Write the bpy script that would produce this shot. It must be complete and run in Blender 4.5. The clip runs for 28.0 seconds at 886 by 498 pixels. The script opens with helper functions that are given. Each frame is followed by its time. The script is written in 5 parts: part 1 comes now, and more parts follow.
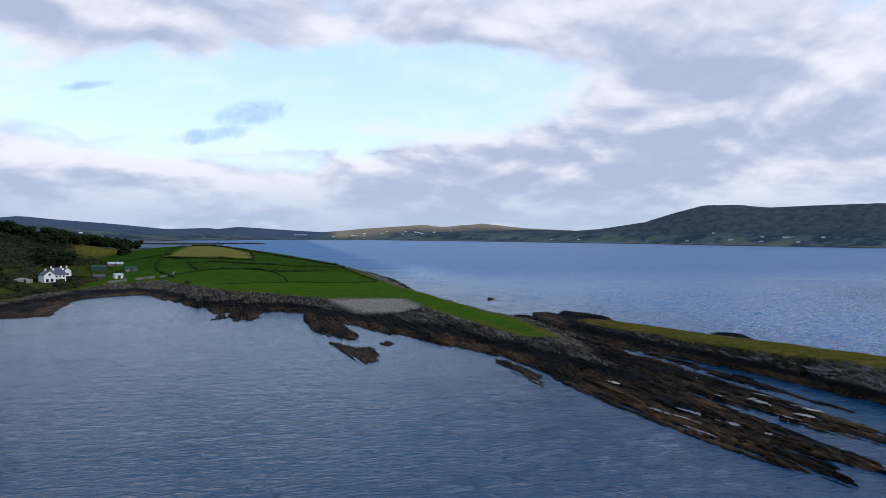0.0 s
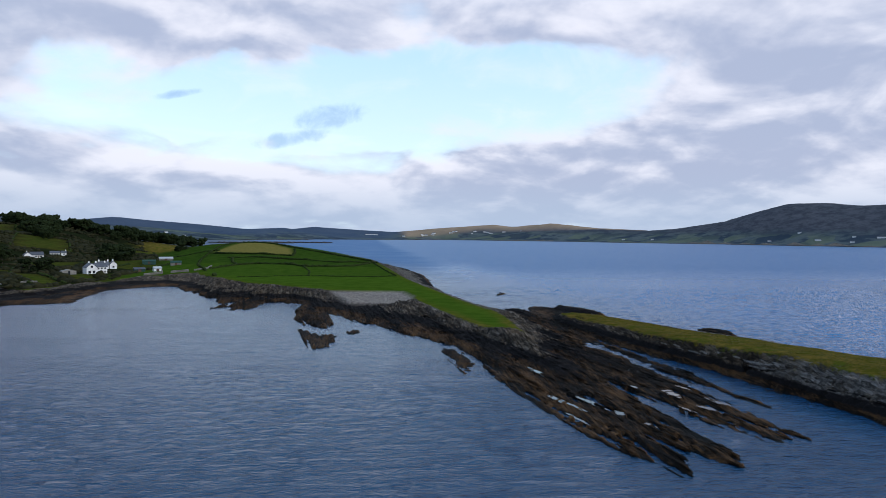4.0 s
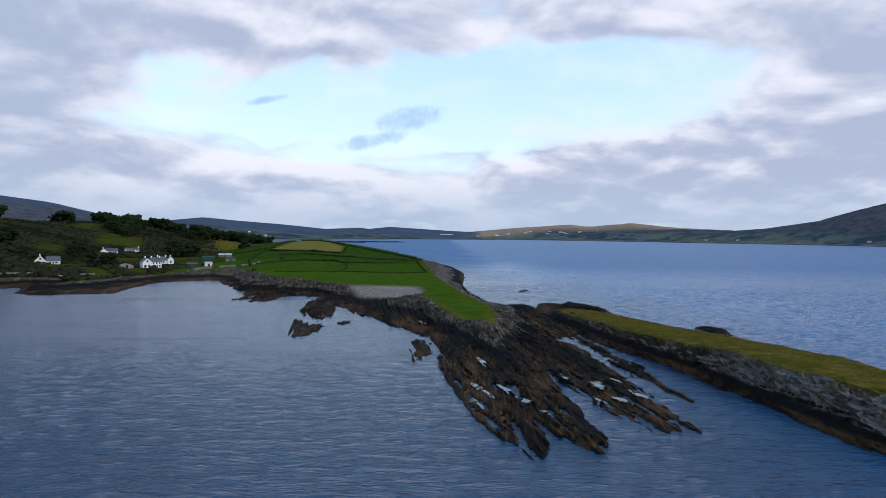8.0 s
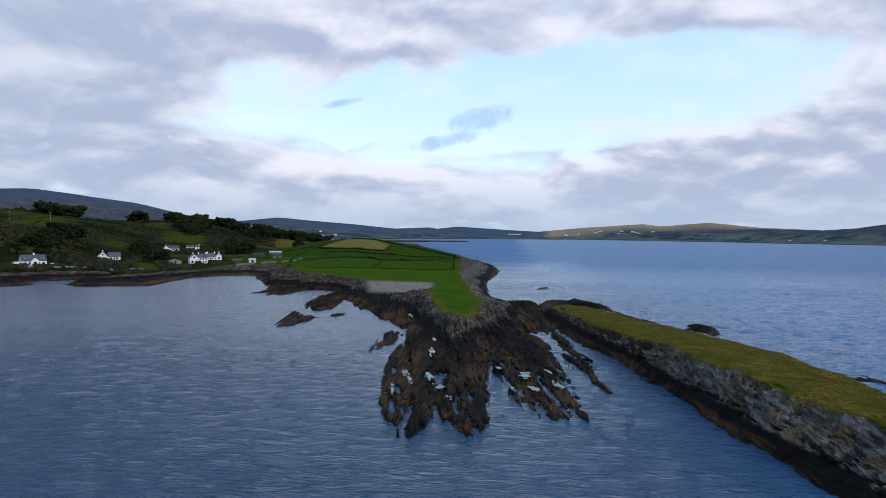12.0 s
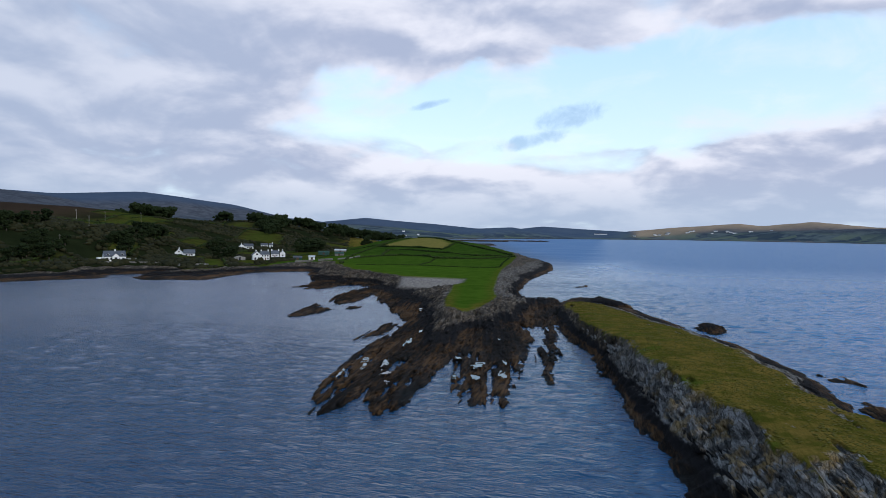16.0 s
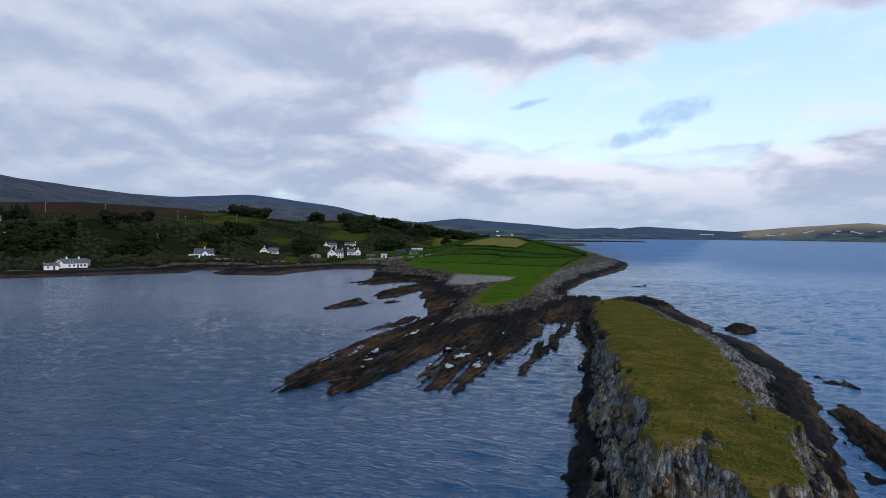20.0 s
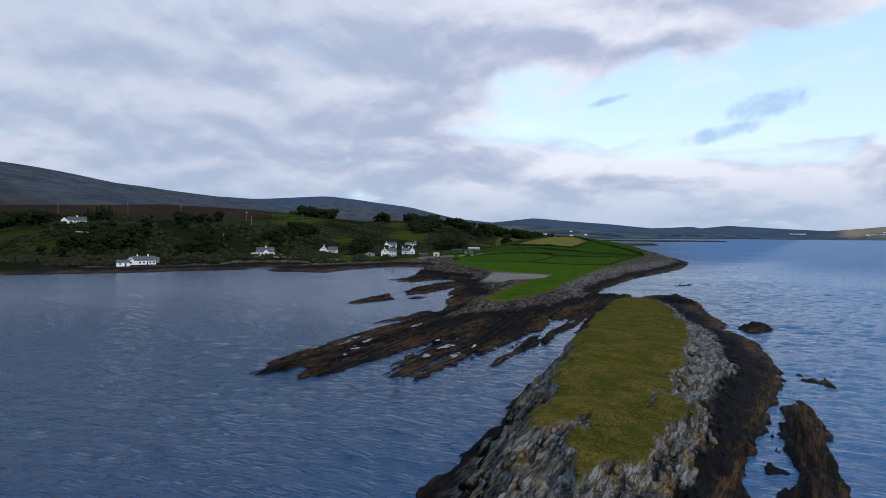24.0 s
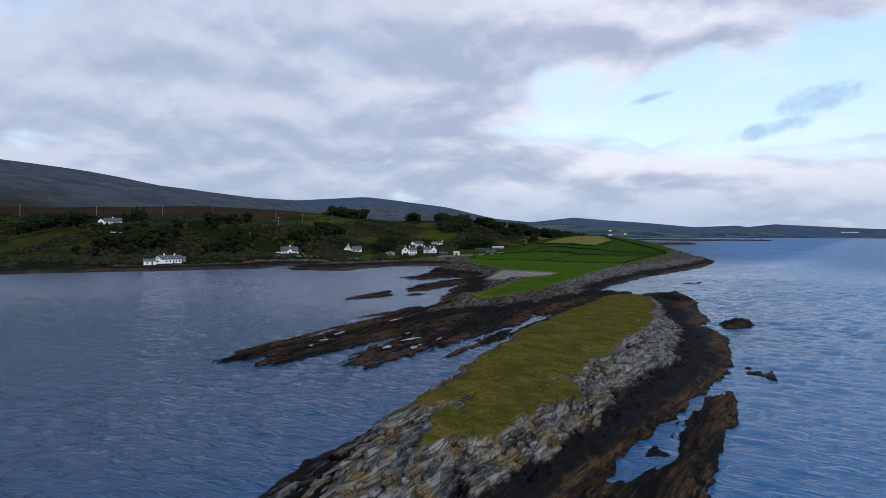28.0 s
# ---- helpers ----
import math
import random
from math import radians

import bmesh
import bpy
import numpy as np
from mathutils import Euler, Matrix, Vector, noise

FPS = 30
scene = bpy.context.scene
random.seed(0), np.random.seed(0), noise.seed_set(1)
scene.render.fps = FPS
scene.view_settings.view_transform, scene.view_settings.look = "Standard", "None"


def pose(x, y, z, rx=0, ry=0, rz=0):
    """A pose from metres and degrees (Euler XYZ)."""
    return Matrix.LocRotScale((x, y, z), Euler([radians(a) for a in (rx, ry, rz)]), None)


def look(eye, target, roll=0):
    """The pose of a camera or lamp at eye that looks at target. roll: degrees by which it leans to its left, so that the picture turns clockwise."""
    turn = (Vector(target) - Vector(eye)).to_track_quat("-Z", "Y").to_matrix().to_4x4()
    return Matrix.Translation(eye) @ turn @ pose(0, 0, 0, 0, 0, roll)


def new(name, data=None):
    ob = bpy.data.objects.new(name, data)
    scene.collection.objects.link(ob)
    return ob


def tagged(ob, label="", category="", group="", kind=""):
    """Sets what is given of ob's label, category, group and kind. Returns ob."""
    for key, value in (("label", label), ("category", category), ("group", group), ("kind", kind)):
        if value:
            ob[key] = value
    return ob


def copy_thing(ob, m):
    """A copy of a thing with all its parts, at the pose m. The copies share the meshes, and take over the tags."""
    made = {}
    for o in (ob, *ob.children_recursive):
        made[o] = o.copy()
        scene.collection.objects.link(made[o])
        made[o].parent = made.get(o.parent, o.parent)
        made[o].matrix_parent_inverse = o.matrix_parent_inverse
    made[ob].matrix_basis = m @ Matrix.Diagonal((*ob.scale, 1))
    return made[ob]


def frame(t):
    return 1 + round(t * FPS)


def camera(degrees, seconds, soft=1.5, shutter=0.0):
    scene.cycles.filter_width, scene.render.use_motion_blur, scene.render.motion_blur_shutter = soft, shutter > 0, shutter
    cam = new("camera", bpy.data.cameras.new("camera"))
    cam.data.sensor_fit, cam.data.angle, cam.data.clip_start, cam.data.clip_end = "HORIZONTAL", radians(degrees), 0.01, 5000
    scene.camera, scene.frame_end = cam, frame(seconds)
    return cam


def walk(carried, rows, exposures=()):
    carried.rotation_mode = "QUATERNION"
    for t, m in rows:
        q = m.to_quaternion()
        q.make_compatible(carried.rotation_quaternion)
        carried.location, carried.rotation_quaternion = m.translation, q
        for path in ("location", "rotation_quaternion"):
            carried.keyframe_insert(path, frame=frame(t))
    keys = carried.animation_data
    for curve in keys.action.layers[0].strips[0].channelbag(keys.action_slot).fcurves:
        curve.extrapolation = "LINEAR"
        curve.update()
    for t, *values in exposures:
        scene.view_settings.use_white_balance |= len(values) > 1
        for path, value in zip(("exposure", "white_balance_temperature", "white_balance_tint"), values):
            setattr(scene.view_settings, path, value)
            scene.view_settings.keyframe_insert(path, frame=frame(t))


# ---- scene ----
cam = camera(70.74, 28.0, soft=0.7)
PATH = [
    (0, look((-56.84, 11.94, 30.70), (-32.87, 109.00, 28.68), 0.57)),
    (0.5, look((-52.63, 11.15, 30.29), (-29.03, 108.31, 28.27), 0.58)),
    (1, look((-48.57, 10.34, 29.92), (-25.34, 107.59, 27.89), 0.58)),
    (1.5, look((-44.65, 9.51, 29.58), (-22.50, 107.01, 27.54), 0.59)),
    (2, look((-40.83, 8.67, 29.27), (-20.38, 106.54, 27.21), 0.60)),
    (2.5, look((-37.12, 7.82, 28.98), (-18.31, 106.02, 26.92), 0.61)),
    (3, look((-33.50, 6.98, 28.72), (-16.47, 105.50, 26.64), 0.62)),
    (3.5, look((-29.95, 6.14, 28.47), (-15.35, 105.05, 26.38), 0.63)),
    (5.5, look((-16.32, 3.00, 27.66), (-8.33, 102.66, 25.51), 0.67)),
    (6, look((-13.01, 2.29, 27.49), (-6.28, 102.04, 25.33), 0.68)),
    (6.5, look((-9.72, 1.61, 27.33), (-4.42, 101.45, 25.15), 0.69)),
    (7, look((-6.46, 0.98, 27.17), (-2.80, 100.88, 24.97), 0.70)),
    (7.5, look((-3.22, 0.38, 27.03), (-1.15, 100.33, 24.81), 0.71)),
    (8, look((0.01, -0.17, 26.88), (0.01, 99.81, 24.65), 0.72)),
    (8.5, look((3.22, -0.67, 26.74), (0.86, 99.27, 24.49), 0.72)),
    (9, look((6.42, -1.13, 26.61), (2.05, 98.75, 24.34), 0.73)),
    (9.5, look((9.61, -1.54, 26.48), (3.51, 98.25, 24.19), 0.74)),
    (10, look((12.79, -1.90, 26.35), (5.57, 97.81, 24.04), 0.75)),
    (10.5, look((15.96, -2.21, 26.22), (7.77, 97.42, 23.89), 0.76)),
    (11, look((19.11, -2.48, 26.10), (10.02, 97.08, 23.75), 0.77)),
    (11.5, look((22.26, -2.69, 25.97), (12.13, 96.77, 23.60), 0.77)),
    (12, look((25.38, -2.86, 25.85), (13.97, 96.46, 23.46), 0.78)),
    (12.5, look((28.49, -2.98, 25.73), (15.84, 96.19, 23.32), 0.78)),
    (14.5, look((40.70, -3.01, 25.26), (20.85, 94.97, 22.76), 0.80)),
    (15, look((43.68, -2.91, 25.14), (22.06, 94.69, 22.63), 0.80)),
    (15.5, look((46.62, -2.77, 25.02), (23.28, 94.43, 22.49), 0.80)),
    (16, look((49.53, -2.60, 24.91), (24.52, 94.19, 22.36), 0.80)),
    (16.5, look((52.39, -2.39, 24.80), (25.63, 93.93, 22.23), 0.80)),
    (17, look((55.21, -2.15, 24.69), (26.59, 93.63, 22.10), 0.80)),
    (17.5, look((57.98, -1.88, 24.58), (27.39, 93.30, 21.98), 0.79)),
    (18, look((60.70, -1.57, 24.47), (27.95, 92.87, 21.85), 0.79)),
    (18.5, look((63.36, -1.24, 24.37), (28.72, 92.52, 21.73), 0.78)),
    (19, look((65.97, -0.89, 24.27), (29.29, 92.10, 21.62), 0.77)),
    (19.5, look((68.53, -0.51, 24.17), (30.02, 91.74, 21.50), 0.76)),
    (20, look((71.02, -0.11, 24.07), (31.17, 91.56, 21.39), 0.75)),
    (20.5, look((73.45, 0.30, 23.98), (32.52, 91.50, 21.28), 0.74)),
    (21, look((75.82, 0.74, 23.89), (33.62, 91.36, 21.18), 0.73)),
    (21.5, look((78.13, 1.19, 23.80), (34.64, 91.20, 21.08), 0.71)),
    (23.5, look((86.78, 3.14, 23.47), (37.30, 90.00, 20.70), 0.63)),
    (24, look((88.80, 3.66, 23.39), (38.18, 89.85, 20.61), 0.61)),
    (24.5, look((90.77, 4.18, 23.31), (39.28, 89.86, 20.53), 0.59)),
    (25, look((92.70, 4.72, 23.23), (40.43, 89.93, 20.44), 0.56)),
    (25.5, look((94.60, 5.27, 23.15), (41.52, 89.98, 20.36), 0.53)),
    (26, look((96.46, 5.83, 23.07), (42.50, 89.98, 20.27), 0.50)),
    (26.5, look((98.30, 6.41, 22.98), (43.48, 89.99, 20.18), 0.46)),
    (27, look((100.13, 6.99, 22.89), (44.70, 90.18, 20.09), 0.43)),
    (27.5, look((101.95, 7.60, 22.80), (46.18, 90.55, 20.00), 0.39)),
    (28, look((103.78, 8.22, 22.70), (47.70, 90.96, 19.89), 0.35)),
]

EXPOSURE = [(0.0, 0.20, 6150, 10), (28.0, 0.12, 6150, 10)]
walk(cam, PATH, EXPOSURE)


# ---- node helpers ----
class Tree:
    """Short writing for shader nodes: every method returns an output socket."""

    def __init__(self, tree):
        self.t = tree
        self.t.nodes.clear()

    def node(self, kind, **values):
        n = self.t.nodes.new(kind)
        for k, v in values.items():
            setattr(n, k, v)
        return n

    def put(self, socket, value):
        if value is None:
            return
        if isinstance(value, bpy.types.NodeSocket):
            self.t.links.new(value, socket)
        elif isinstance(value, (tuple, list)) and len(value) == 3 and socket.type == "RGBA":
            socket.default_value = (*value, 1.0)
        else:
            socket.default_value = value

    def math(self, op, a, b=None, c=None, clamp=False):
        n = self.node("ShaderNodeMath", operation=op, use_clamp=clamp)
        for i, v in enumerate((a, b, c)):
            self.put(n.inputs[i], v)
        return n.outputs[0]

    def vec(self, op, a, b=None):
        n = self.node("ShaderNodeVectorMath", operation=op)
        self.put(n.inputs[0], a)
        if b is not None:
            self.put(n.inputs[1], b)
        return n.outputs[0]

    def ramp(self, v, lo, hi, a=0.0, b=1.0, smooth=True):
        n = self.node("ShaderNodeMapRange", interpolation_type="SMOOTHSTEP" if smooth else "LINEAR", clamp=True)
        for i, x in enumerate((v, lo, hi, a, b)):
            self.put(n.inputs[i], x)
        return n.outputs[0]

    def mix(self, f, a, b):
        n = self.node("ShaderNodeMix", data_type="RGBA")
        self.put(n.inputs[0], f)
        self.put(n.inputs[6], a)
        self.put(n.inputs[7], b)
        return n.outputs[2]

    def noise(self, vector, scale, detail=4.0, rough=0.55, distortion=0.0):
        n = self.node("ShaderNodeTexNoise")
        self.put(n.inputs["Vector"], vector)
        self.put(n.inputs["Scale"], scale)
        self.put(n.inputs["Detail"], detail)
        self.put(n.inputs["Roughness"], rough)
        self.put(n.inputs["Distortion"], distortion)
        return n.outputs[0]

    def node_colour_noise(self, scale):
        n = self.node("ShaderNodeTexNoise")
        self.put(n.inputs["Vector"], self.place())
        self.put(n.inputs["Scale"], scale)
        return n.outputs[1]

    def voronoi(self, vector, scale, feature="F1", out=0):
        n = self.node("ShaderNodeTexVoronoi", feature=feature)
        self.put(n.inputs["Vector"], vector)
        self.put(n.inputs["Scale"], scale)
        return n.outputs[out]

    def place(self, scale=(1, 1, 1), turn=0.0):
        """World position, turned about z and scaled."""
        g = self.node("ShaderNodeNewGeometry")
        m = self.node("ShaderNodeMapping")
        self.put(m.inputs["Vector"], g.outputs["Position"])
        m.inputs["Rotation"].default_value = (0, 0, turn)
        m.inputs["Scale"].default_value = scale
        return m.outputs[0]

    def xyz(self, v):
        n = self.node("ShaderNodeSeparateXYZ")
        self.put(n.inputs[0], v)
        return n.outputs

    def attr(self, name):
        return self.node("ShaderNodeAttribute", attribute_name=name).outputs["Fac"]

    def surface(self, colour, rough=0.9, bump=None, depth=0.1, metal=0.0, spec=0.3):
        b = self.node("ShaderNodeBsdfPrincipled")
        self.put(b.inputs["Base Color"], colour)
        self.put(b.inputs["Roughness"], rough)
        self.put(b.inputs["Metallic"], metal)
        self.put(b.inputs["Specular IOR Level"], spec)
        if bump is not None:
            n = self.node("ShaderNodeBump")
            n.inputs["Strength"].default_value = 1.0
            n.inputs["Distance"].default_value = depth
            self.put(n.inputs["Height"], bump)
            self.t.links.new(n.outputs[0], b.inputs["Normal"])
        o = self.node("ShaderNodeOutputMaterial")
        self.t.links.new(b.outputs[0], o.inputs[0])
        return b


def material(name):
    m = bpy.data.materials.new(name)
    m.use_nodes = True
    return m, Tree(m.node_tree)


# ---- world: broken cloud over a pale sky, soft sun ----
SUN_AZIMUTH, SUN_ELEVATION = radians(118), radians(30)   # azimuth clockwise from +y
world = bpy.data.worlds.new("sky")
scene.world = world
world.use_nodes = True
w = Tree(world.node_tree)
sky = w.node("ShaderNodeTexSky", sky_type="NISHITA", sun_disc=False, sun_elevation=SUN_ELEVATION, sun_rotation=SUN_AZIMUTH)
heading = w.node("ShaderNodeTexCoord").outputs["Generated"]
hx, hy, hz = w.xyz(heading)
# the cloud sheet seen in perspective: heading divided by its height
def sheet_at(raised):
    lift = w.math("DIVIDE", 1.0, w.math("ADD", w.math("MAXIMUM", w.math("ADD", hz, raised), 0.0), 0.30))
    c = w.node("ShaderNodeCombineXYZ")
    w.put(c.inputs[0], w.math("MULTIPLY", hx, lift))
    w.put(c.inputs[1], w.math("MULTIPLY", hy, lift))
    c.inputs[2].default_value = 3.7
    return c.outputs[0]


def density(raised):
    p = sheet_at(raised)
    big, mid, small = w.noise(p, 1.0, 3.0, 0.5, 0.2), w.noise(p, 2.5, 5.0, 0.5, 0.35), w.noise(p, 6.2, 6.0, 0.55, 0.3)
    return w.math("ADD", w.math("MULTIPLY", big, 0.42), w.math("ADD", w.math("MULTIPLY", mid, 0.45), w.math("MULTIPLY", small, 0.13))), mid


def bank(x, z, wide, tall, amount):
    """A soft swelling of the cloud round one heading."""
    dx, dz = w.math("DIVIDE", w.math("SUBTRACT", hx, x), wide), w.math("DIVIDE", w.math("SUBTRACT", hz, z), tall)
    r = w.math("ADD", w.math("MULTIPLY", dx, dx), w.math("MULTIPLY", dz, dz))
    return w.ramp(r, 0.0, 1.6, amount, 0.0)


here, lumps = density(0.0)
above, _ = density(0.026)
# a wide pale opening over the bay, ragged at its rim
rag = w.math("MULTIPLY", w.math("SUBTRACT", lumps, 0.5), 0.20)
gap_x = w.math("DIVIDE", w.math("SUBTRACT", hx, 0.0), 0.46)
gap_z = w.math("DIVIDE", w.math("ADD", rag, w.math("SUBTRACT", hz, w.math("ADD", 0.200, w.math("MULTIPLY", hx, 0.03)))), 0.070)
gap_r = w.math("ADD", w.math("POWER", w.math("ABSOLUTE", gap_x), 3.0), w.math("MULTIPLY", gap_z, gap_z))
gap = w.ramp(gap_r, 0.35, 1.7, 1.0, 0.0)
swell = w.math("MULTIPLY", gap, -0.17)
for x, z, wide, tall, amount in ((0.60, 0.20, 0.20, 0.09, 0.07), (-0.15, 0.31, 0.20, 0.08, 0.10), (-0.50, 0.21, 0.09, 0.04, 0.09), (-0.80, 0.20, 0.20, 0.12, 0.07), (0.45, 0.10, 0.35, 0.07, 0.08), (-0.52, 0.09, 0.16, 0.06, 0.08), (0.0, 0.06, 0.9, 0.045, 0.10), (-0.30, 0.27, 0.06, 0.03, 0.05)):
    swell = w.math("ADD", swell, bank(x, z, wide, tall, amount))
cover = w.math("ADD", here, swell)
thick = w.ramp(cover, 0.33, 0.485)
# sunlit tops and grey bases: thinner above is lit, thicker above is shaded
lit = w.ramp(w.math("ADD", w.math("SUBTRACT", here, above), w.math("MULTIPLY", w.math("SUBTRACT", 0.53, cover), 0.30)), -0.070, 0.075)
cloud = w.mix(lit, (0.395, 0.435, 0.565), (0.80, 0.785, 0.84))
haze = w.ramp(hz, 0.015, 0.11, 1.0, 0.0)
cloud = w.mix(w.math("MULTIPLY", haze, 0.80), cloud, (0.40, 0.48, 0.61))
clear = w.mix(w.ramp(hz, 0.08, 0.36), (0.55, 0.665, 0.74), (0.40, 0.58, 0.73))
clear = w.mix(w.ramp(w.noise(sheet_at(0.0), 3.6, 6.0, 0.6, 0.5), 0.42, 0.70, 0.0, 0.55), clear, (0.64, 0.68, 0.76))
veil = w.mix(w.ramp(hx, -0.30, -0.80, 0.0, 0.5), cloud, (0.36, 0.43, 0.56))
# one small dark wisp that drifts in the opening
tatter = w.math("MULTIPLY", w.math("SUBTRACT", w.noise(heading, 24.0, 6, 0.62, 0.3), 0.5), 3.4)
wisp = 0.0
for x, z, wide, tall in ((-0.062, 0.180, 0.056, 0.019), (-0.115, 0.147, 0.062, 0.012), (-0.27, 0.20, 0.03, 0.006)):
    dx = w.math("DIVIDE", w.math("SUBTRACT", hx, x), wide)
    dz = w.math("DIVIDE", w.math("SUBTRACT", hz, w.math("ADD", z, w.math("MULTIPLY", w.math("SUBTRACT", hx, x), 0.22))), tall)
    r = w.math("ADD", w.math("ADD", w.math("MULTIPLY", dx, dx), w.math("MULTIPLY", dz, dz)), tatter)
    wisp = w.math("MAXIMUM", wisp, w.ramp(r, -0.2, 1.3, 0.80, 0.0))
clear = w.mix(wisp, clear, (0.22, 0.32, 0.46))
# above the view the sky is made up, greyer west and bluer east, to tone the water
high_up = w.ramp(hz, 0.33, 0.50, 0.0, 0.95)
east = w.ramp(hx, -0.50, 0.15)
clear = w.mix(high_up, clear, w.mix(east, (0.24, 0.36, 0.58), (0.38, 0.64, 1.0)))
veil = w.mix(high_up, veil, w.mix(east, (0.28, 0.37, 0.54), (0.42, 0.64, 0.96)))
# zenith tone, also out of view, added to dim the near water
zenith = w.ramp(hz, 0.55, 0.80, 0.0, 0.6)
clear = w.mix(zenith, clear, (0.26, 0.40, 0.66))
veil = w.mix(zenith, veil, (0.32, 0.44, 0.64))
bg_sky, bg_clear, bg_cloud = w.node("ShaderNodeBackground"), w.node("ShaderNodeBackground"), w.node("ShaderNodeBackground")
behind, total = w.node("ShaderNodeAddShader"), w.node("ShaderNodeMixShader")
w.put(bg_sky.inputs[0], sky.outputs[0])
bg_sky.inputs[1].default_value = 0.05
w.put(bg_clear.inputs[0], clear)
w.put(bg_cloud.inputs[0], veil)
w.t.links.new(bg_sky.outputs[0], behind.inputs[0])
w.t.links.new(bg_clear.outputs[0], behind.inputs[1])
w.put(total.inputs[0], w.math("MULTIPLY", thick, 0.96))
w.t.links.new(behind.outputs[0], total.inputs[1])
w.t.links.new(bg_cloud.outputs[0], total.inputs[2])
w.t.links.new(total.outputs[0], w.node("ShaderNodeOutputWorld").inputs[0])

sun = new("sun", bpy.data.lights.new("sun", "SUN"))
sun.data.energy, sun.data.angle, sun.data.color = 1.6, radians(10), (1.0, 0.93, 0.84)
sun.matrix_world = look((0, 0, 0), (-math.sin(SUN_AZIMUTH) * math.cos(SUN_ELEVATION), -math.cos(SUN_AZIMUTH) * math.cos(SUN_ELEVATION), -math.sin(SUN_ELEVATION)))

# ==== terrain ====
def hash2(ix, iy, seed):
    h = (ix.astype(np.int64) * 374761393 + iy.astype(np.int64) * 668265263 + seed * 1442695041) & 0xFFFFFFFF
    h = ((h ^ (h >> 13)) * 1274126177) & 0xFFFFFFFF
    return ((h ^ (h >> 16)) & 0xFFFF) / 65535.0


def vnoise(x, y, seed):
    """Smooth value noise, 0 to 1, one cell per unit."""
    fx, fy = np.floor(x), np.floor(y)
    u, v = x - fx, y - fy
    u, v = u * u * (3 - 2 * u), v * v * (3 - 2 * v)
    a, b = hash2(fx, fy, seed), hash2(fx + 1, fy, seed)
    c, d = hash2(fx, fy + 1, seed), hash2(fx + 1, fy + 1, seed)
    return (a * (1 - u) + b * u) * (1 - v) + (c * (1 - u) + d * u) * v


def fbm(x, y, seed, octaves=4):
    s, amp, tot = 0.0, 1.0, 0.0
    for k in range(octaves):
        s = s + amp * vnoise(x * 2**k + 17.3 * k, y * 2**k - 9.1 * k, seed + k)
        tot += amp
        amp *= 0.5
    return s / tot


def inside(px, py, poly):
    """Signed distance to a closed outline, positive inside."""
    best, sign = np.full(px.shape, 1e18), np.zeros(px.shape, bool)
    n = len(poly)
    for i in range(n):
        (ax, ay), (bx, by) = poly[i], poly[(i + 1) % n]
        ex, ey = bx - ax, by - ay
        wx, wy = px - ax, py - ay
        k = np.clip((wx * ex + wy * ey) / (ex * ex + ey * ey + 1e-12), 0, 1)
        best = np.minimum(best, (wx - k * ex) ** 2 + (wy - k * ey) ** 2)
        if ay != by:
            cross = ((ay > py) != (by > py)) & (px < ex * (py - ay) / ey + ax)
            sign ^= cross
    return np.where(sign, 1, -1) * np.sqrt(best)


def smooth(v, lo, hi):
    k = np.clip((v - lo) / (hi - lo), 0, 1)
    return k * k * (3 - 2 * k)


# the rock beds strike a little west of north
STRIKE = radians(9.5)


def beds(x, y, seed=11):
    """Relief of the steep rock beds: ribs along the strike, cut by joints."""
    warp = 3.0 * (fbm(x / 30, y / 30, seed + 40, 2) - 0.5)
    u = x * math.cos(STRIKE) + y * math.sin(STRIKE) + warp
    v = -x * math.sin(STRIKE) + y * math.cos(STRIKE)
    a = vnoise(u / 0.9, v / 14, seed) - 0.5
    saw = (u / 1.7 + 1.3 * fbm(u / 6, v / 40, seed + 21, 2)) % 1.0 - 0.5
    step = (v / 4.1 + 2.0 * fbm(u / 1.8, v / 9, seed + 25, 2)) % 1.0 - 0.5
    b = vnoise(u / 2.3, v / 22, seed + 1) - 0.5
    c = vnoise(u / 6.0, v / 38, seed + 2) - 0.5
    d = fbm(x / 2.6, y / 2.6, seed + 3, 3) - 0.5
    e = fbm(x / 9, y / 9, seed + 7, 2) - 0.5
    return 0.45 * a + 0.9 * b + 1.0 * c + 0.55 * d + 0.7 * e + 0.62 * saw + 0.22 * step


# waterlines and turf edges in plan (metres)
LAND_WATERLINE = [(13, 76), (14, 84), (12.5, 90), (15, 87), (18, 80), (21, 75.5), (21, 85), (20.5, 97), (20.5, 116), (22, 115), (24, 103), (26, 94), (30, 86.5), (35.3, 86.5), (34.8, 95), (35, 110), (34.3, 132), (32.5, 150), (29, 164), (33, 162), (35, 150),
                  (36.5, 132), (38.5, 116), (41, 101), (41, 117), (40, 134), (39.5, 150), (37, 170), (36, 200), (35, 228), (30, 247), (25, 232), (20, 236), (15, 262), (13, 290), (11, 337), (13, 384), (15, 440), (10, 500), (2, 555),
                  (-20, 600), (-60, 655), (-110, 720), (-160, 800), (-230, 900)]
LAND_WATERLINE += [(-265, 1050), (-225, 1200), (-168, 1312), (-200, 1335), (-330, 1295), (-430, 1450), (-570, 1760), (-800, 2300), (-850, 3000), (-650, 3700), (-300, 4150), (0, 4330), (250, 4500), (330, 4990), (-4600, 4990), (-4600, -900), (-340, -900), (-300, -200), (-270, 90), (-248, 140), (-228, 184), (-215, 213),
                   (-203, 240), (-192, 255), (-207, 278), (-194, 291), (-181, 264), (-168, 256), (-141, 268), (-146, 292), (-150, 318), (-140, 342), (-126, 350)]
